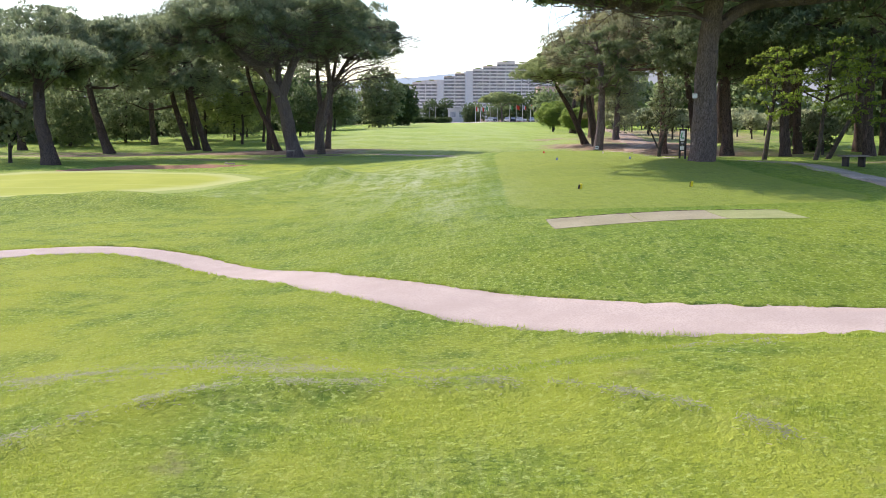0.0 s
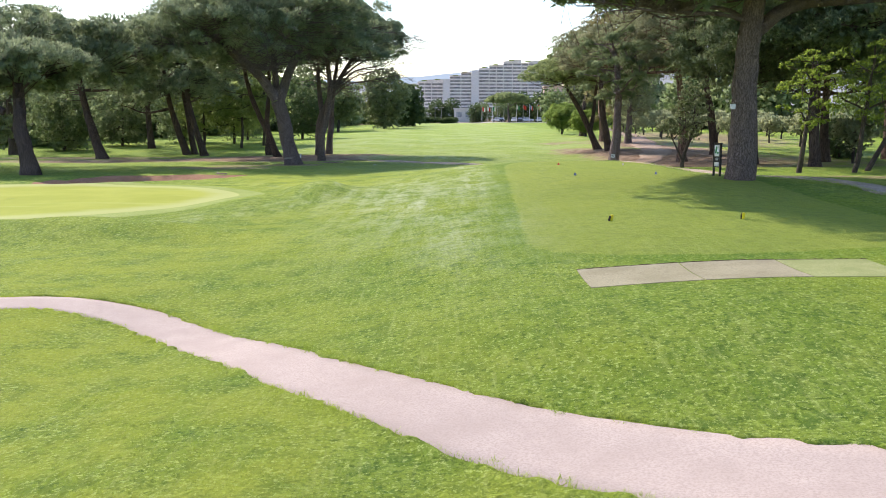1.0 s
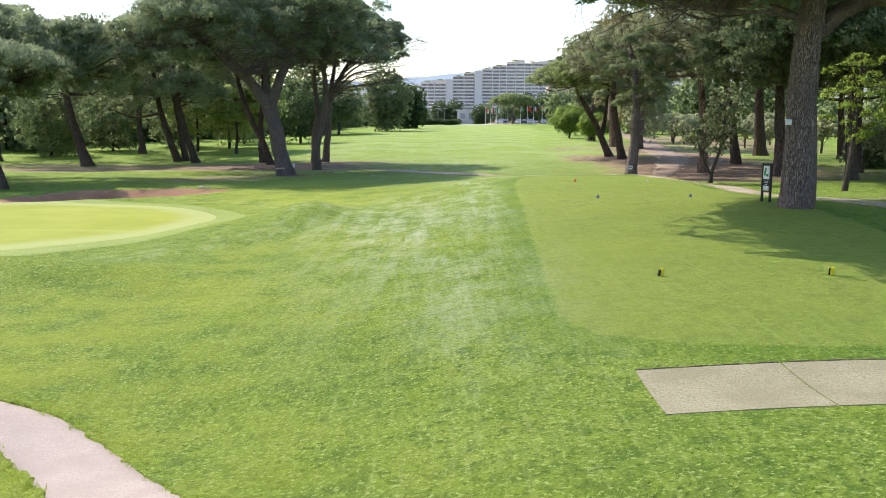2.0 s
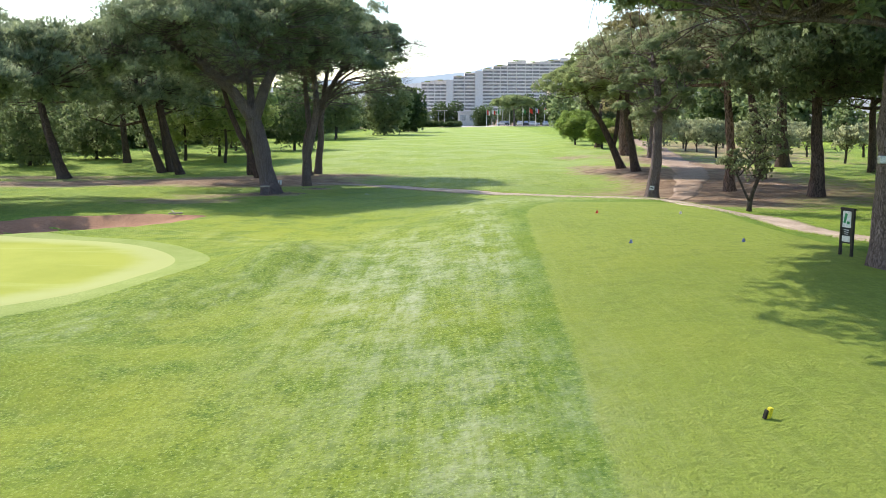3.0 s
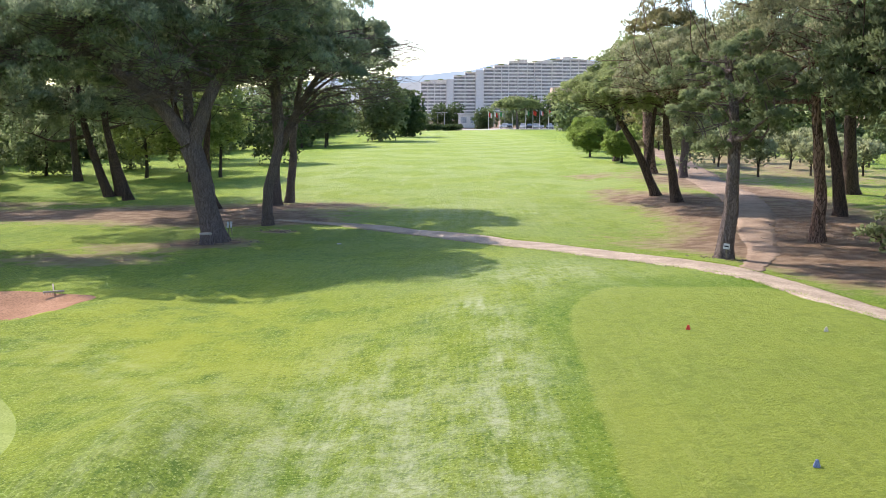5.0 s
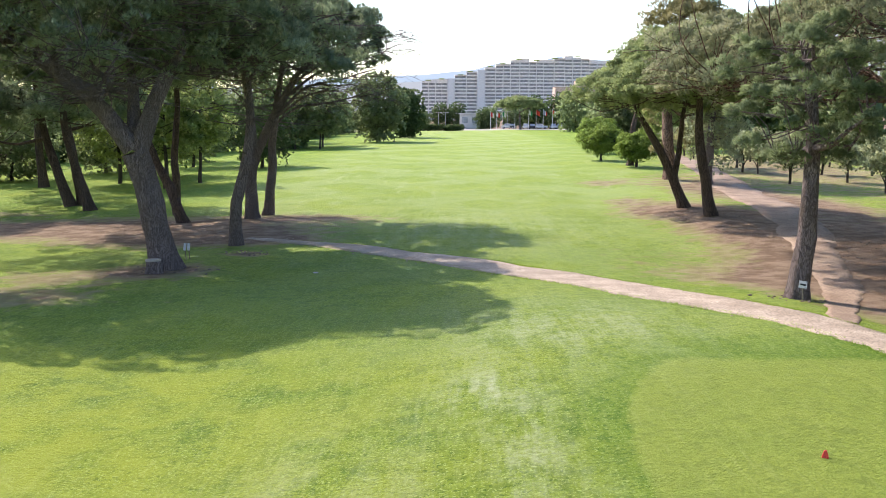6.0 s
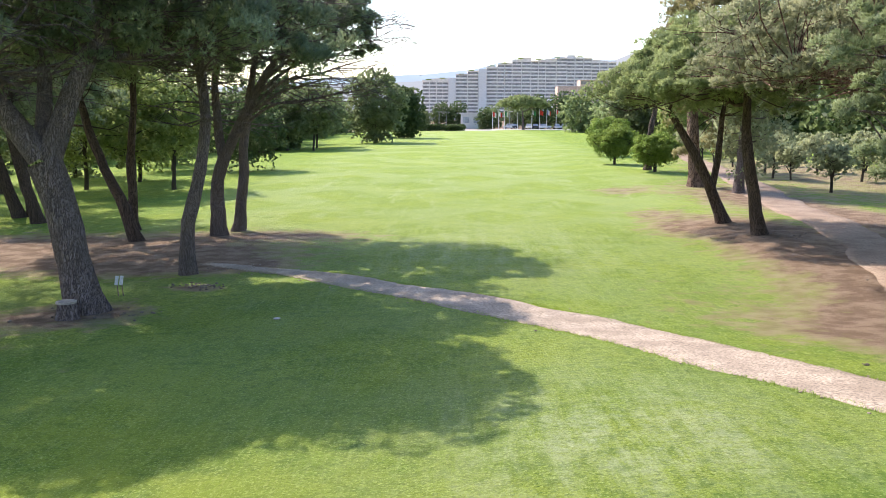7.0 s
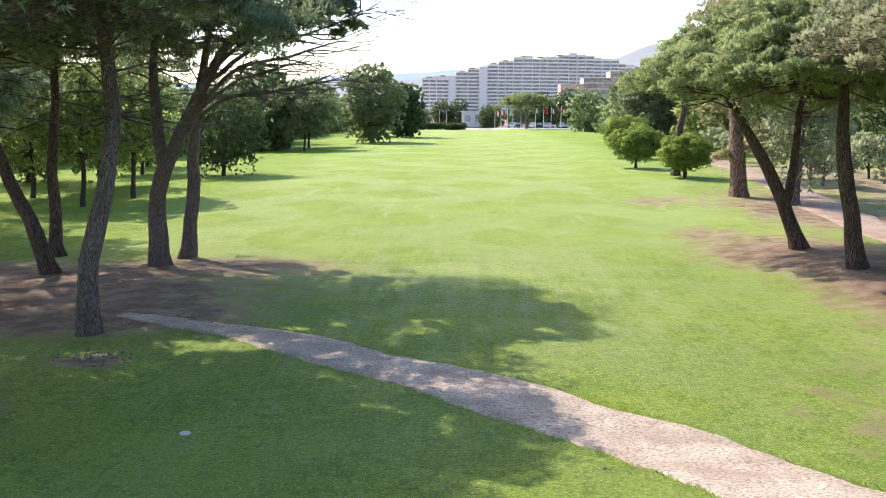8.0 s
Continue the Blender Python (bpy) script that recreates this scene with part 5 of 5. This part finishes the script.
# olive grove
olive = tree("olive_tree", [([(25.0, 109.7, 0), (25.1, 109.7, 1.6), (25.2, 109.8, 2.4)], 0.10, 0.05), ([(25.05, 109.7, 1.1), (25.5, 109.7, 1.9)], 0.06, 0.03)],
             [((25.1, 109.7, 2.5), (1.25, 1.25, 0.85), 26, 0.42)], "small grey-green olive tree", "olive tree", "olive grove", bark=M_BARK2, leaf_mat=M_OLIVE, seed=51,
             per=16, length=0.30, width=0.080, leaf=True, limbs=6, sides=8, flare=0.04, blades=4, bias=0.6, hollow=0.4)
for i in range(8):
    for j in range(4):
        if i or j:
            x, y = 25 + 4.6 * j + 0.25 * i + rng.normal(0, 0.4), 93 + 7.2 * i + rng.normal(0, 0.7)
            copy_thing(olive, pose(x, y, h(x, y), 0, 0, 360 * rng.random()) @ Matrix.Scale(0.80 + 0.30 * rng.random(), 4))
for x, y, k in ((-25.9, 53.7, 1.15), (24.5, 58, 0.9), (28, 52, 1.0)):
    copy_thing(olive, pose(x, y, h(x, y), 0, 0, 77) @ Matrix.Scale(k, 4))

# ---- far end of the fairway ----
tree("pine_tree", [([(18.6, 285, 0), (18.5, 285, 3), (18.4, 285, 6)], 0.35, 0.2)], [((18.5, 285, 7.4), (6.6, 5.0, 2.6), 190, 1.0)],
     "wide umbrella pine standing among white flagpoles", "pine tree", PINES, seed=81, limbs=9, per=50, length=0.5, width=0.05, leaf_mat=M_NEEDLE2)


def hedge(x0, x1, y, high, deep):
    rng = np.random.default_rng(31)
    n = int((x1 - x0) * 14)
    c = np.stack([rng.uniform(x0, x1, n), y + rng.uniform(-deep / 2, deep / 2, n), rng.uniform(0.15, high - 0.3, n)], 1)
    c[:, 2] += H(c[:, 0], c[:, 1])
    me = crown_mesh("hedge", c, np.full(n, 0.5), 26, 0.3, 0.1, rng, True, blades=3, up=0.0)
    tagged(put("hedge", me, M_DARKLEAF), "low dark clipped hedge across the fairway's end", "hedge")


hedge(-26, 2.6, 276, 1.7, 1.6)


def sections(top, runs, y, pitch, wall):
    """A stepped block of flats: runs of (x0, x1, roof height, set back), each storey a balcony band with glazing behind it."""
    for x0, x1, roof, back in runs:
        wide, cx, yy = x1 - x0, (x0 + x1) / 2, y + back
        part("wall", box(bmesh.new(), cx, yy + 7.0, roof / 2, wide, 11.0, roof), wall, top)
        n = int(roof / pitch)
        part("parapet", box(bmesh.new(), cx, yy + 0.1, roof - (roof - n * pitch) / 2, wide - 0.1, 0.2, roof - n * pitch + 0.3), wall, top)
        for k in range(int(wide // 4.4) + 1):
            part("party_wall", box(bmesh.new(), x0 + 0.2 + k * (wide - 0.4) / max(1, int(wide // 4.4)), yy + 0.75 + 0.25 * (k % 2), roof / 2, 0.22, 1.6, roof - 0.2), wall, top)
        for i in range(n):
            z = (n - i - 1) * pitch
            part("balcony", box(bmesh.new(), cx, yy - 0.1 - 0.2 * (i % 2), z + 0.42, wide - 0.1, 0.2, 0.95), wall, top)
            part("window", box(bmesh.new(), cx, yy + 1.45, z + pitch * 0.5, wide - 0.5, 0.06, pitch - 0.35), M_FLATGLASS, top, "grey glazing behind a balcony")
        part("roof", box(bmesh.new(), cx, yy + 6.0, roof + 0.15, wide + 0.2, 13.0, 0.3), wall, top)


flats = thing("apartment_building", (0, 0, 0), "long white stepped apartment building with balcony bands", "building")
RUNS = ((-23.7, -13.4, 29.4, 0), (-13.4, -4.6, 30.4, 1), (0.6, 9.2, 33.4, 2), (9.2, 17.2, 36.0, 3), (23.0, 31.0, 39.4, 4), (31.0, 42.0, 41.6, 6), (42.0, 56.0, 45.0, 8),
        (56.0, 67.0, 44.2, 10), (67.0, 83.0, 45.6, 13), (83.0, 102.0, 47.0, 17), (102.0, 121.0, 44.6, 22), (121.0, 140.0, 40.0, 28), (140.0, 165.0, 36.0, 34))
STEPPED = []
for x0, x1, roof, back in RUNS:
    n = max(1, round((x1 - x0) / 6.5))
    for k in range(n):
        rise = (0.9 * (k - (n - 1) / 2) if x1 < 90 else -0.9 * (k - (n - 1) / 2)) + (0.3, -0.2, 0.1)[(k + int(x1)) % 3]
        STEPPED.append((x0 + (x1 - x0) * k / n, x0 + (x1 - x0) * (k + 1) / n, roof + rise, back + 0.2 * k))
sections(flats, STEPPED, 700, 2.55, M_RENDER)
for x0, x1, roof in ((-4.6, 0.6, 31.2), (17.2, 23.0, 37.6)):
    part("stair_tower", box(bmesh.new(), (x0 + x1) / 2, 703, roof / 2, x1 - x0, 9, roof, 0.1), M_WHITE, flats, "plain white stair tower")
for x, z in ((-19, 29.4), (-9, 30.4), (5, 33.4), (12, 36.0), (27, 39.4), (36, 41.6), (48, 45), (61, 44.2), (75, 45.6), (92, 47.0)):
    part("roof_planting", box(bmesh.new(), x, 702 + 0.1 * x, z + 0.5, 4.0, 2.0, 0.7, 0.2), M_LEAF, flats, "green planting on a terrace")
villa = thing("apartment_building", (0, 0, 0), "pink terraced apartment building behind trees", "building")
sections(villa, ((50, 61, 18.5, 0), (61, 74, 21.6, 2), (74, 90, 24.8, 4), (90, 108, 22.0, 7)), 480, 2.7, M_PINK)
hall = thing("pavilion", (11, 312, h(11, 312)), "low white flat-roofed pavilion among trees", "building")
part("wall", box(bmesh.new(), -6, 0, 2.2, 6.4, 5, 4.4), M_WHITE, hall)
part("roof", box(bmesh.new(), -6, 0, 4.55, 7.2, 6, 0.3, 0.05), M_WHITE, hall)
for k in range(2):
    part("window", box(bmesh.new(), -7.6 + 3.1 * k, -2.53, 2.6, 1.8, 0.08, 1.8), M_GLASS, hall, "dark window")

# paved court at the fairway's end
n = 40
line = np.stack([np.linspace(-2, 44, n), np.full(n, 291.0)], 1)
ribbon("pavement", line, [6.5, 8, 8], M_ASPHALT, "pale paved car park at the fairway's end", 0.05, 0.05, 9)


def flagpole(x, y, tall, colours):
    z = h(x, y)
    top = thing("flagpole", (x, y, z), "white flagpole with a hanging cloth flag" if colours else "bare white pole beside the flagpoles", "flagpole", "flagpoles")
    bm = rod(bmesh.new(), (0, 0, 0), (0, 0, tall), 0.09, 0.05, 8)
    part("pole", bm, M_WHITE, top)
    part("finial", rod(bmesh.new(), (0, 0, tall), (0, 0, tall + 0.16), 0.09, 0.02, 8), M_METAL, top)
    # cloth in upright stripes, sagging and folded
    for k, mat in enumerate(colours):
        me = Pile()
        u = np.linspace(k / len(colours), (k + 1) / len(colours), 5)
        v = np.linspace(0, 1, 5)
        U, V = np.meshgrid(u, v, indexing="ij")
        P = np.stack([0.08 + 0.95 * U, 0.12 * np.sin(6 * U + 2 * V), tall - 0.15 - 1.25 * V - 0.55 * U], -1).reshape(-1, 3)
        i, j = np.meshgrid(np.arange(4), np.arange(4), indexing="ij")
        q = np.stack([i * 5 + j, (i + 1) * 5 + j, (i + 1) * 5 + j + 1, i * 5 + j + 1], -1).reshape(-1, 4)
        me.add(P, q)
        put("flag_stripe", me.mesh("flag_stripe", True), mat, top, "coloured flag cloth")


W, RD, GN, BL = M_WHITE, M_RED, M_GREENP, M_BLUE
for px, tall, colours in ((10.4, 5.2, (RD, W)), (12.0, 5.2, (W, RD)), (13.7, 5.2, (GN, W)), (17.3, 4.4, ()), (21.2, 5.6, (W, GN)), (23.3, 5.6, (RD, RD)), (25.3, 5.6, (BL, W, RD)), (27.9, 5.6, (RD, W))):
    flagpole(px, 288, tall, colours)


def car(x, y, turn, paint, label):
    top = thing("car", (x, y, h(x, y) + 0.055), label, "car", "parked cars", turn)
    bm = bmesh.new()
    box(bm, 0, 0, 0.62, 4.2, 1.75, 0.62, 0.16)
    part("body", bm, paint, top)
    cab = bmesh.new()
    made = box(cab, -0.2, 0, 1.16, 2.5, 1.55, 0.56).verts
    for v in made:
        if v.co.z > 1.2:
            v.co.x, v.co.y = -0.2 + (v.co.x + 0.2) * 0.66, v.co.y * 0.84
    part("cabin", cab, M_GLASS, top, "dark car windows")
    part("roof", box(bmesh.new(), -0.2, 0, 1.46, 1.7, 1.32, 0.07, 0.02), paint, top)
    for wx in (-1.3, 1.3):
        for wy in (-0.8, 0.8):
            wheel = part("wheel", rod(bmesh.new(), (wx, wy - 0.1, 0.31), (wx, wy + 0.1, 0.31), 0.31, None, 14), M_TYRE, top)
            part("rim", rod(bmesh.new(), (wx, wy - 0.112, 0.31), (wx, wy + 0.112, 0.31), 0.19, None, 12), M_METAL, wheel)
    for s in (-0.6, 0.6):
        part("headlight", box(bmesh.new(), 2.08, s, 0.7, 0.08, 0.3, 0.16, 0.02), M_WHITE, top)


for x, turn, paint, label in ((15.8, 0, M_CARS, "white parked car on pale paving"), (17.0, 90, M_CARD, "dark parked car on pale paving"), (21.0, 80, M_CARS, "white parked car on pale paving"), (23.0, 85, M_CARD, "dark parked car on pale paving"),
                              (25.2, 0, M_CARS, "white parked car on pale paving"), (29.0, 90, M_CARS, "white parked car on pale paving"), (31.6, 10, M_CARS, "white parked car on pale paving")):
    car(x, 294 + (x % 3), turn, paint, label)
for x in (15.6, -2.5, -4.5):
    lamp = thing("street_lamp", (x, 296, h(x, 296)), "tall grey street lamp beside the car park", "street lamp", "street lamps")
    part("post", rod(bmesh.new(), (0, 0, 0), (0, 0, 5.0), 0.08, 0.05, 8), M_METAL, lamp)
    part("arm", rod(bmesh.new(), (-0.7, 0, 5.0), (0.7, 0, 5.0), 0.04, None, 6), M_METAL, lamp)
    part("lantern", box(bmesh.new(), 0.7, 0, 4.95, 0.5, 0.25, 0.12, 0.03), M_WHITE, lamp)


# ---- hills ----
def hills(name, radius, profile, rough, seed, mat):
    """A ridge round the horizon; profile: degrees from straight ahead and the crest's height there."""
    rng = np.random.default_rng(seed)
    deg = np.linspace(-75, 75, 400)
    az = np.radians(deg)
    crest = np.interp(deg, [q[0] for q in profile], [q[1] for q in profile])
    crest = np.convolve(np.pad(crest, 2, "edge"), np.ones(5) / 5, "valid")
    for k, q in enumerate(rng.random(9) * 6):
        crest = crest + rough * np.sin(az * (16 + 15 * k) + q) / (1 + 0.8 * k)
    rows = []
    for t in np.linspace(0, 1, 9):
        r = radius + 500 * t + 25 * np.sin(11 * az + 5 * t)
        rows.append(np.stack([r * np.sin(az), r * np.cos(az), crest * S(0, 1, t) ** 0.8 * (1 + 0.06 * np.sin(60 * az + 9 * t) * (1 - t)) - 4 * (t == 0)], 1))
    v = np.vstack(rows)
    m = len(az)
    i, j = np.meshgrid(np.arange(8), np.arange(m - 1), indexing="ij")
    q = np.stack([i * m + j, i * m + j + 1, (i + 1) * m + j + 1, (i + 1) * m + j], -1).reshape(-1, 4)
    tagged(put(name, mesh_of(name, v, q, True), mat), "hazy blue mountain ridge on the horizon", "mountains", kind="structure")


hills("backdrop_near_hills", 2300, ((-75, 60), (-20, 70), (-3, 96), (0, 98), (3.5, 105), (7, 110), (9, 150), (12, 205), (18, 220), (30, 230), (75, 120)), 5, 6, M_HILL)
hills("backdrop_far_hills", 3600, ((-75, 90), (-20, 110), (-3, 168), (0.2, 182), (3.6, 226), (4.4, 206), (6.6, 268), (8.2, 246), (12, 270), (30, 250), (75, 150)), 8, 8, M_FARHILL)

# ---- things on the tee and round it ----
slab = thing("tee_strip", (0, 0, 0), "worn sandy artificial tee strip set in grass", "tee strip")
for xa, xb in ((2.0, 3.55), (3.57, 5.0), (5.02, 6.35)):
    bm = bmesh.new()
    nx, ny = 8, 6
    grid = [[bm.verts.new((x, y, h(x, y) + 0.008)) for y in np.linspace(15.80 - 0.10 * (x - 2), 17.28 - 0.085 * (x - 2), ny)] for x in np.linspace(xa, xb, nx)]
    for a in range(nx - 1):
        for b in range(ny - 1):
            bm.faces.new((grid[a][b], grid[a + 1][b], grid[a + 1][b + 1], grid[a][b + 1]))
    ext = bmesh.ops.extrude_face_region(bm, geom=list(bm.faces))
    for e in ext["geom"]:
        if isinstance(e, bmesh.types.BMVert):
            e.co.z -= 0.05
    bmesh.ops.recalc_face_normals(bm, faces=list(bm.faces))
    part("panel", bm, M_GREENSLAB if xa > 5 else M_SLAB, slab, "mossy worn panel" if xa > 5 else "")
    # dark strip at the back edge: the turf step's shadow as soil colour
    xs = np.linspace(xa, xb, 26)
    ys = 17.30 - 0.085 * (xs - 2)
    zs, deep, high = H(xs, ys), 0.014 + 0.005 * np.sin(31 * xs), 0.014 + 0.004 * np.sin(17 * xs) + 0.003 * np.sin(53 * xs)
    v = np.stack([np.stack([xs, ys - deep, zs - 0.03], 1), np.stack([xs, ys - deep * 0.6, zs + high], 1), np.stack([xs, ys + deep, zs + high * 0.8], 1), np.stack([xs, ys + deep, zs - 0.03], 1)], 1).reshape(-1, 3)
    a, b = np.meshgrid(np.arange(25), np.arange(3), indexing="ij")
    put("lip_shadow", mesh_of("lip_shadow", v, np.stack([a * 4 + b, (a + 1) * 4 + b, (a + 1) * 4 + b + 1, a * 4 + b + 1], -1).reshape(-1, 4)), M_SOIL, slab, "soil edge darkened for the shadow under the turf step")


def tee_marker(x, y, paint, kind):
    top = thing("tee_marker", (x, y, h(x, y)), kind, "tee marker", "tee markers", 20)
    bm = bmesh.new()
    bmesh.ops.create_cone(bm, cap_ends=True, segments=4, radius1=0.066, radius2=0.024, depth=0.10, matrix=Matrix.Translation((0, 0, 0.048)))
    bmesh.ops.bevel(bm, geom=list(bm.edges), offset=0.008, segments=1, affect="EDGES")
    part("wedge", bm, paint, top)
    part("spike", rod(bmesh.new(), (0, 0, -0.1), (0, 0, 0.04), 0.012), M_METAL, top)


for x, y, paint, kind in ((4.5, 35.45, M_BLUE, "pale blue wedge tee marker on mown grass"), (7.36, 35.35, M_BLUE, "pale blue wedge tee marker on mown grass"),
                          (4.8, 42.8, M_RED, "red wedge tee marker on mown grass"), (7.6, 42.7, M_PALEMARK, "pale bleached wedge tee marker on mown grass")):
    tee_marker(x, y, paint, kind)
for x, y in ((3.40, 22.15), (6.05, 21.8)):
    top = thing("tee_marker", (x, y, h(x, y)), "yellow upright tee marker on mown grass", "tee marker", "tee markers", 30 if x < 5 else -35)
    part("block", box(bmesh.new(), 0.02, 0, 0.07, 0.055, 0.05, 0.13, 0.010, (10, 6, 0)), M_YELLOW, top)
    part("backing", box(bmesh.new(), -0.024, 0.014, 0.056, 0.03, 0.045, 0.11, 0.008, (10, 6, 0)), M_DARKWOOD, top, "dark backing block")

# hole sign beside the big trunk
sign = thing("hole_sign", (8.55, 32.1, h(8.55, 32.1)), "dark wooden hole sign with a white map panel", "sign", turn=-72)
for s in (-0.17, 0.17):
    part("post", box(bmesh.new(), s, 0, 0.5, 0.055, 0.055, 1.1, 0.006), M_DARKWOOD, sign)
part("top_rail", box(bmesh.new(), 0, 0, 1.03, 0.42, 0.07, 0.04, 0.006), M_DARKWOOD, sign)
part("board", box(bmesh.new(), 0, 0, 0.64, 0.29, 0.03, 0.74, 0.004), M_BLACK, sign)
panel = part("map_panel", box(bmesh.new(), 0, -0.02, 0.8, 0.25, 0.014, 0.36, 0.003), M_WHITE, sign)
part("hole_map", box(box(bmesh.new(), -0.04, -0.03, 0.82, 0.07, 0.006, 0.22, 0.002, (0, 14, 0)), 0.05, -0.03, 0.73, 0.08, 0.006, 0.06, 0.002), M_GREENP, panel, "green hole plan")
part("lower_panel", box(bmesh.new(), 0, -0.02, 0.37, 0.23, 0.014, 0.13, 0.003), M_WHITE, sign)
for k in range(3):
    part("text_bar", box(bmesh.new(), 0.0, -0.02, 0.565 - 0.045 * k, 0.15 - 0.03 * k, 0.014, 0.014), M_WHITE, sign)

# lantern box strapped to the big trunk
unit = thing("trunk_box", (8.5, 30.62, 3.5), "small grey metal box strapped to the trunk", "box")
part("case", box(bmesh.new(), 0, 0, 0, 0.15, 0.12, 0.16, 0.02), M_METAL, unit)
part("strap", rod(bmesh.new(), (0.45, 0.3, -0.012), (0.45, 0.3, 0.012), 0.40, None, 24), M_DARKWOOD, unit)

# stump, with a pale sawn top
stump = thing("tree_stump", (-10.55, 62.2, h(-10.55, 62.2)), "short tree stump with a pale sawn top", "stump")
v, f = tube([(0, 0, -0.08), (0, 0, 0.1), (0.01, 0, 0.3), (0.0, 0.01, 0.46)], [0.29, 0.26, 0.25, 0.25], 18, 0.04, np.random.default_rng(3), 0.06)
put("stump_body", mesh_of("stump_body", v, f, True), M_BARK, stump)
bm = rod(bmesh.new(), (0, 0, 0.44), (0, 0, 0.49), 0.275, 0.26, 22)
part("sawn_top", bm, M_CUT, stump, "pale sawn wood disc")

# small notices
for x, y, turn, label in ((-10.35, 65.5, 12, "pair of small white notice plates on stakes"), (9.55, 55.9, -6, "small white warning plate on a wooden stake")):
    note = thing("notice", (x, y, h(x, y)), label, "notice", turn=turn)
    for s in ((-0.07, 0.07) if x < 0 else (0,)):
        part("stake", rod(bmesh.new(), (s + 0.04, 0.02, -0.1), (s, 0, 0.42), 0.018), M_WOOD, note)
        plate = part("plate", box(bmesh.new(), s, -0.03, 0.5, 0.10 if x < 0 else 0.22, 0.012, 0.28 if x < 0 else 0.20, 0.004, (-12, 8, 0)), M_WHITE, note)
        if x > 0:
            part("pictogram", box(bmesh.new(), s, -0.045, 0.5, 0.15, 0.006, 0.05, 0.002, (-12, 8, 0)), M_BLACK, plate, "black mark on the plate")

# rake in the bunker
rake = thing("bunker_rake", (-12.5, 51.9, h(-12.5, 51.9) + 0.02), "wooden bunker rake lying on red sand", "rake", turn=115)
part("handle", rod(bmesh.new(), (-0.75, 0, 0.03), (0.45, 0, 0.07), 0.022), M_CUT, rake)
head = part("head", box(bmesh.new(), -0.75, 0, 0.05, 0.06, 0.6, 0.05, 0.01), M_CUT, rake)
for k in range(9):
    part("tine", rod(bmesh.new(), (-0.75, -0.28 + 0.07 * k, 0.04), (-0.72, -0.28 + 0.07 * k, -0.04), 0.008), M_CUT, head)

# bench by the path
bench = thing("bench", (14.0, 30.6, h(14.0, 30.6)), "low weathered wooden bench beside the path", "bench", turn=8)
for k in range(3):
    part("seat_plank", box(bmesh.new(), 0, -0.16 + 0.16 * k, 0.36, 0.92, 0.13, 0.045, 0.008), M_WOOD, bench)
for s in (-0.48, 0.48):
    part("leg", box(bmesh.new(), s * 0.62, 0, 0.17, 0.09, 0.34, 0.40, 0.02), M_DARKWOOD, bench)

# pale drain lid in the grass
lid = thing("drain_lid", (-4.9, 62.3, h(-4.9, 62.3)), "small pale round drain lid set in shaded grass", "drain lid")
part("lid", rod(bmesh.new(), (0, 0, -0.02), (0, 0, 0.02), 0.10, 0.095, 20), M_PALEMARK, lid)

# loose stones and bark where the ground is bare
rng = np.random.default_rng(77)


def stones(name, spots, label, mat, small, large):
    pile = Pile()
    for cx, cy, rx, ry, n in spots:
        for _ in range(n):
            x, y, r = cx + rng.normal() * rx, cy + rng.normal() * ry, rng.uniform(small, large)
            bm = bmesh.new()
            bmesh.ops.create_icosphere(bm, subdivisions=1, radius=1)
            v = np.array([q.co[:] for q in bm.verts]) * (1 + 0.22 * rng.normal(size=(len(bm.verts), 1))) * np.array([r, r * rng.uniform(0.6, 1.1), r * 0.5])
            pile.add(v + np.array([x, y, h(x, y) + 0.02]), [[q.index for q in fc.verts] for fc in bm.faces])
            bm.free()
    tagged(put(name, pile.mesh(name), mat), label, name, kind="stuff")


gl = GRAVEL_LINE[(GRAVEL_LINE[:, 0] > -9) & (GRAVEL_LINE[:, 1] > 50)]
stones("gravel", [(gl[k, 0], gl[k, 1], 0.55, 0.55, 10) for k in range(0, len(gl), 2)], "loose pale gravel scattered on the path", M_GRAVEL, 0.02, 0.045)
stones("bark_litter", [(-8.4, 67.2, 0.45, 0.25, 60), (-10.2, 63.0, 0.9, 0.5, 50), (13.2, 77.0, 1.0, 0.8, 40), (9.9, 56.3, 0.7, 0.4, 40), (16, 66, 2.0, 3.0, 90)], "bark litter and clods on bare earth", M_WOOD, 0.02, 0.06)
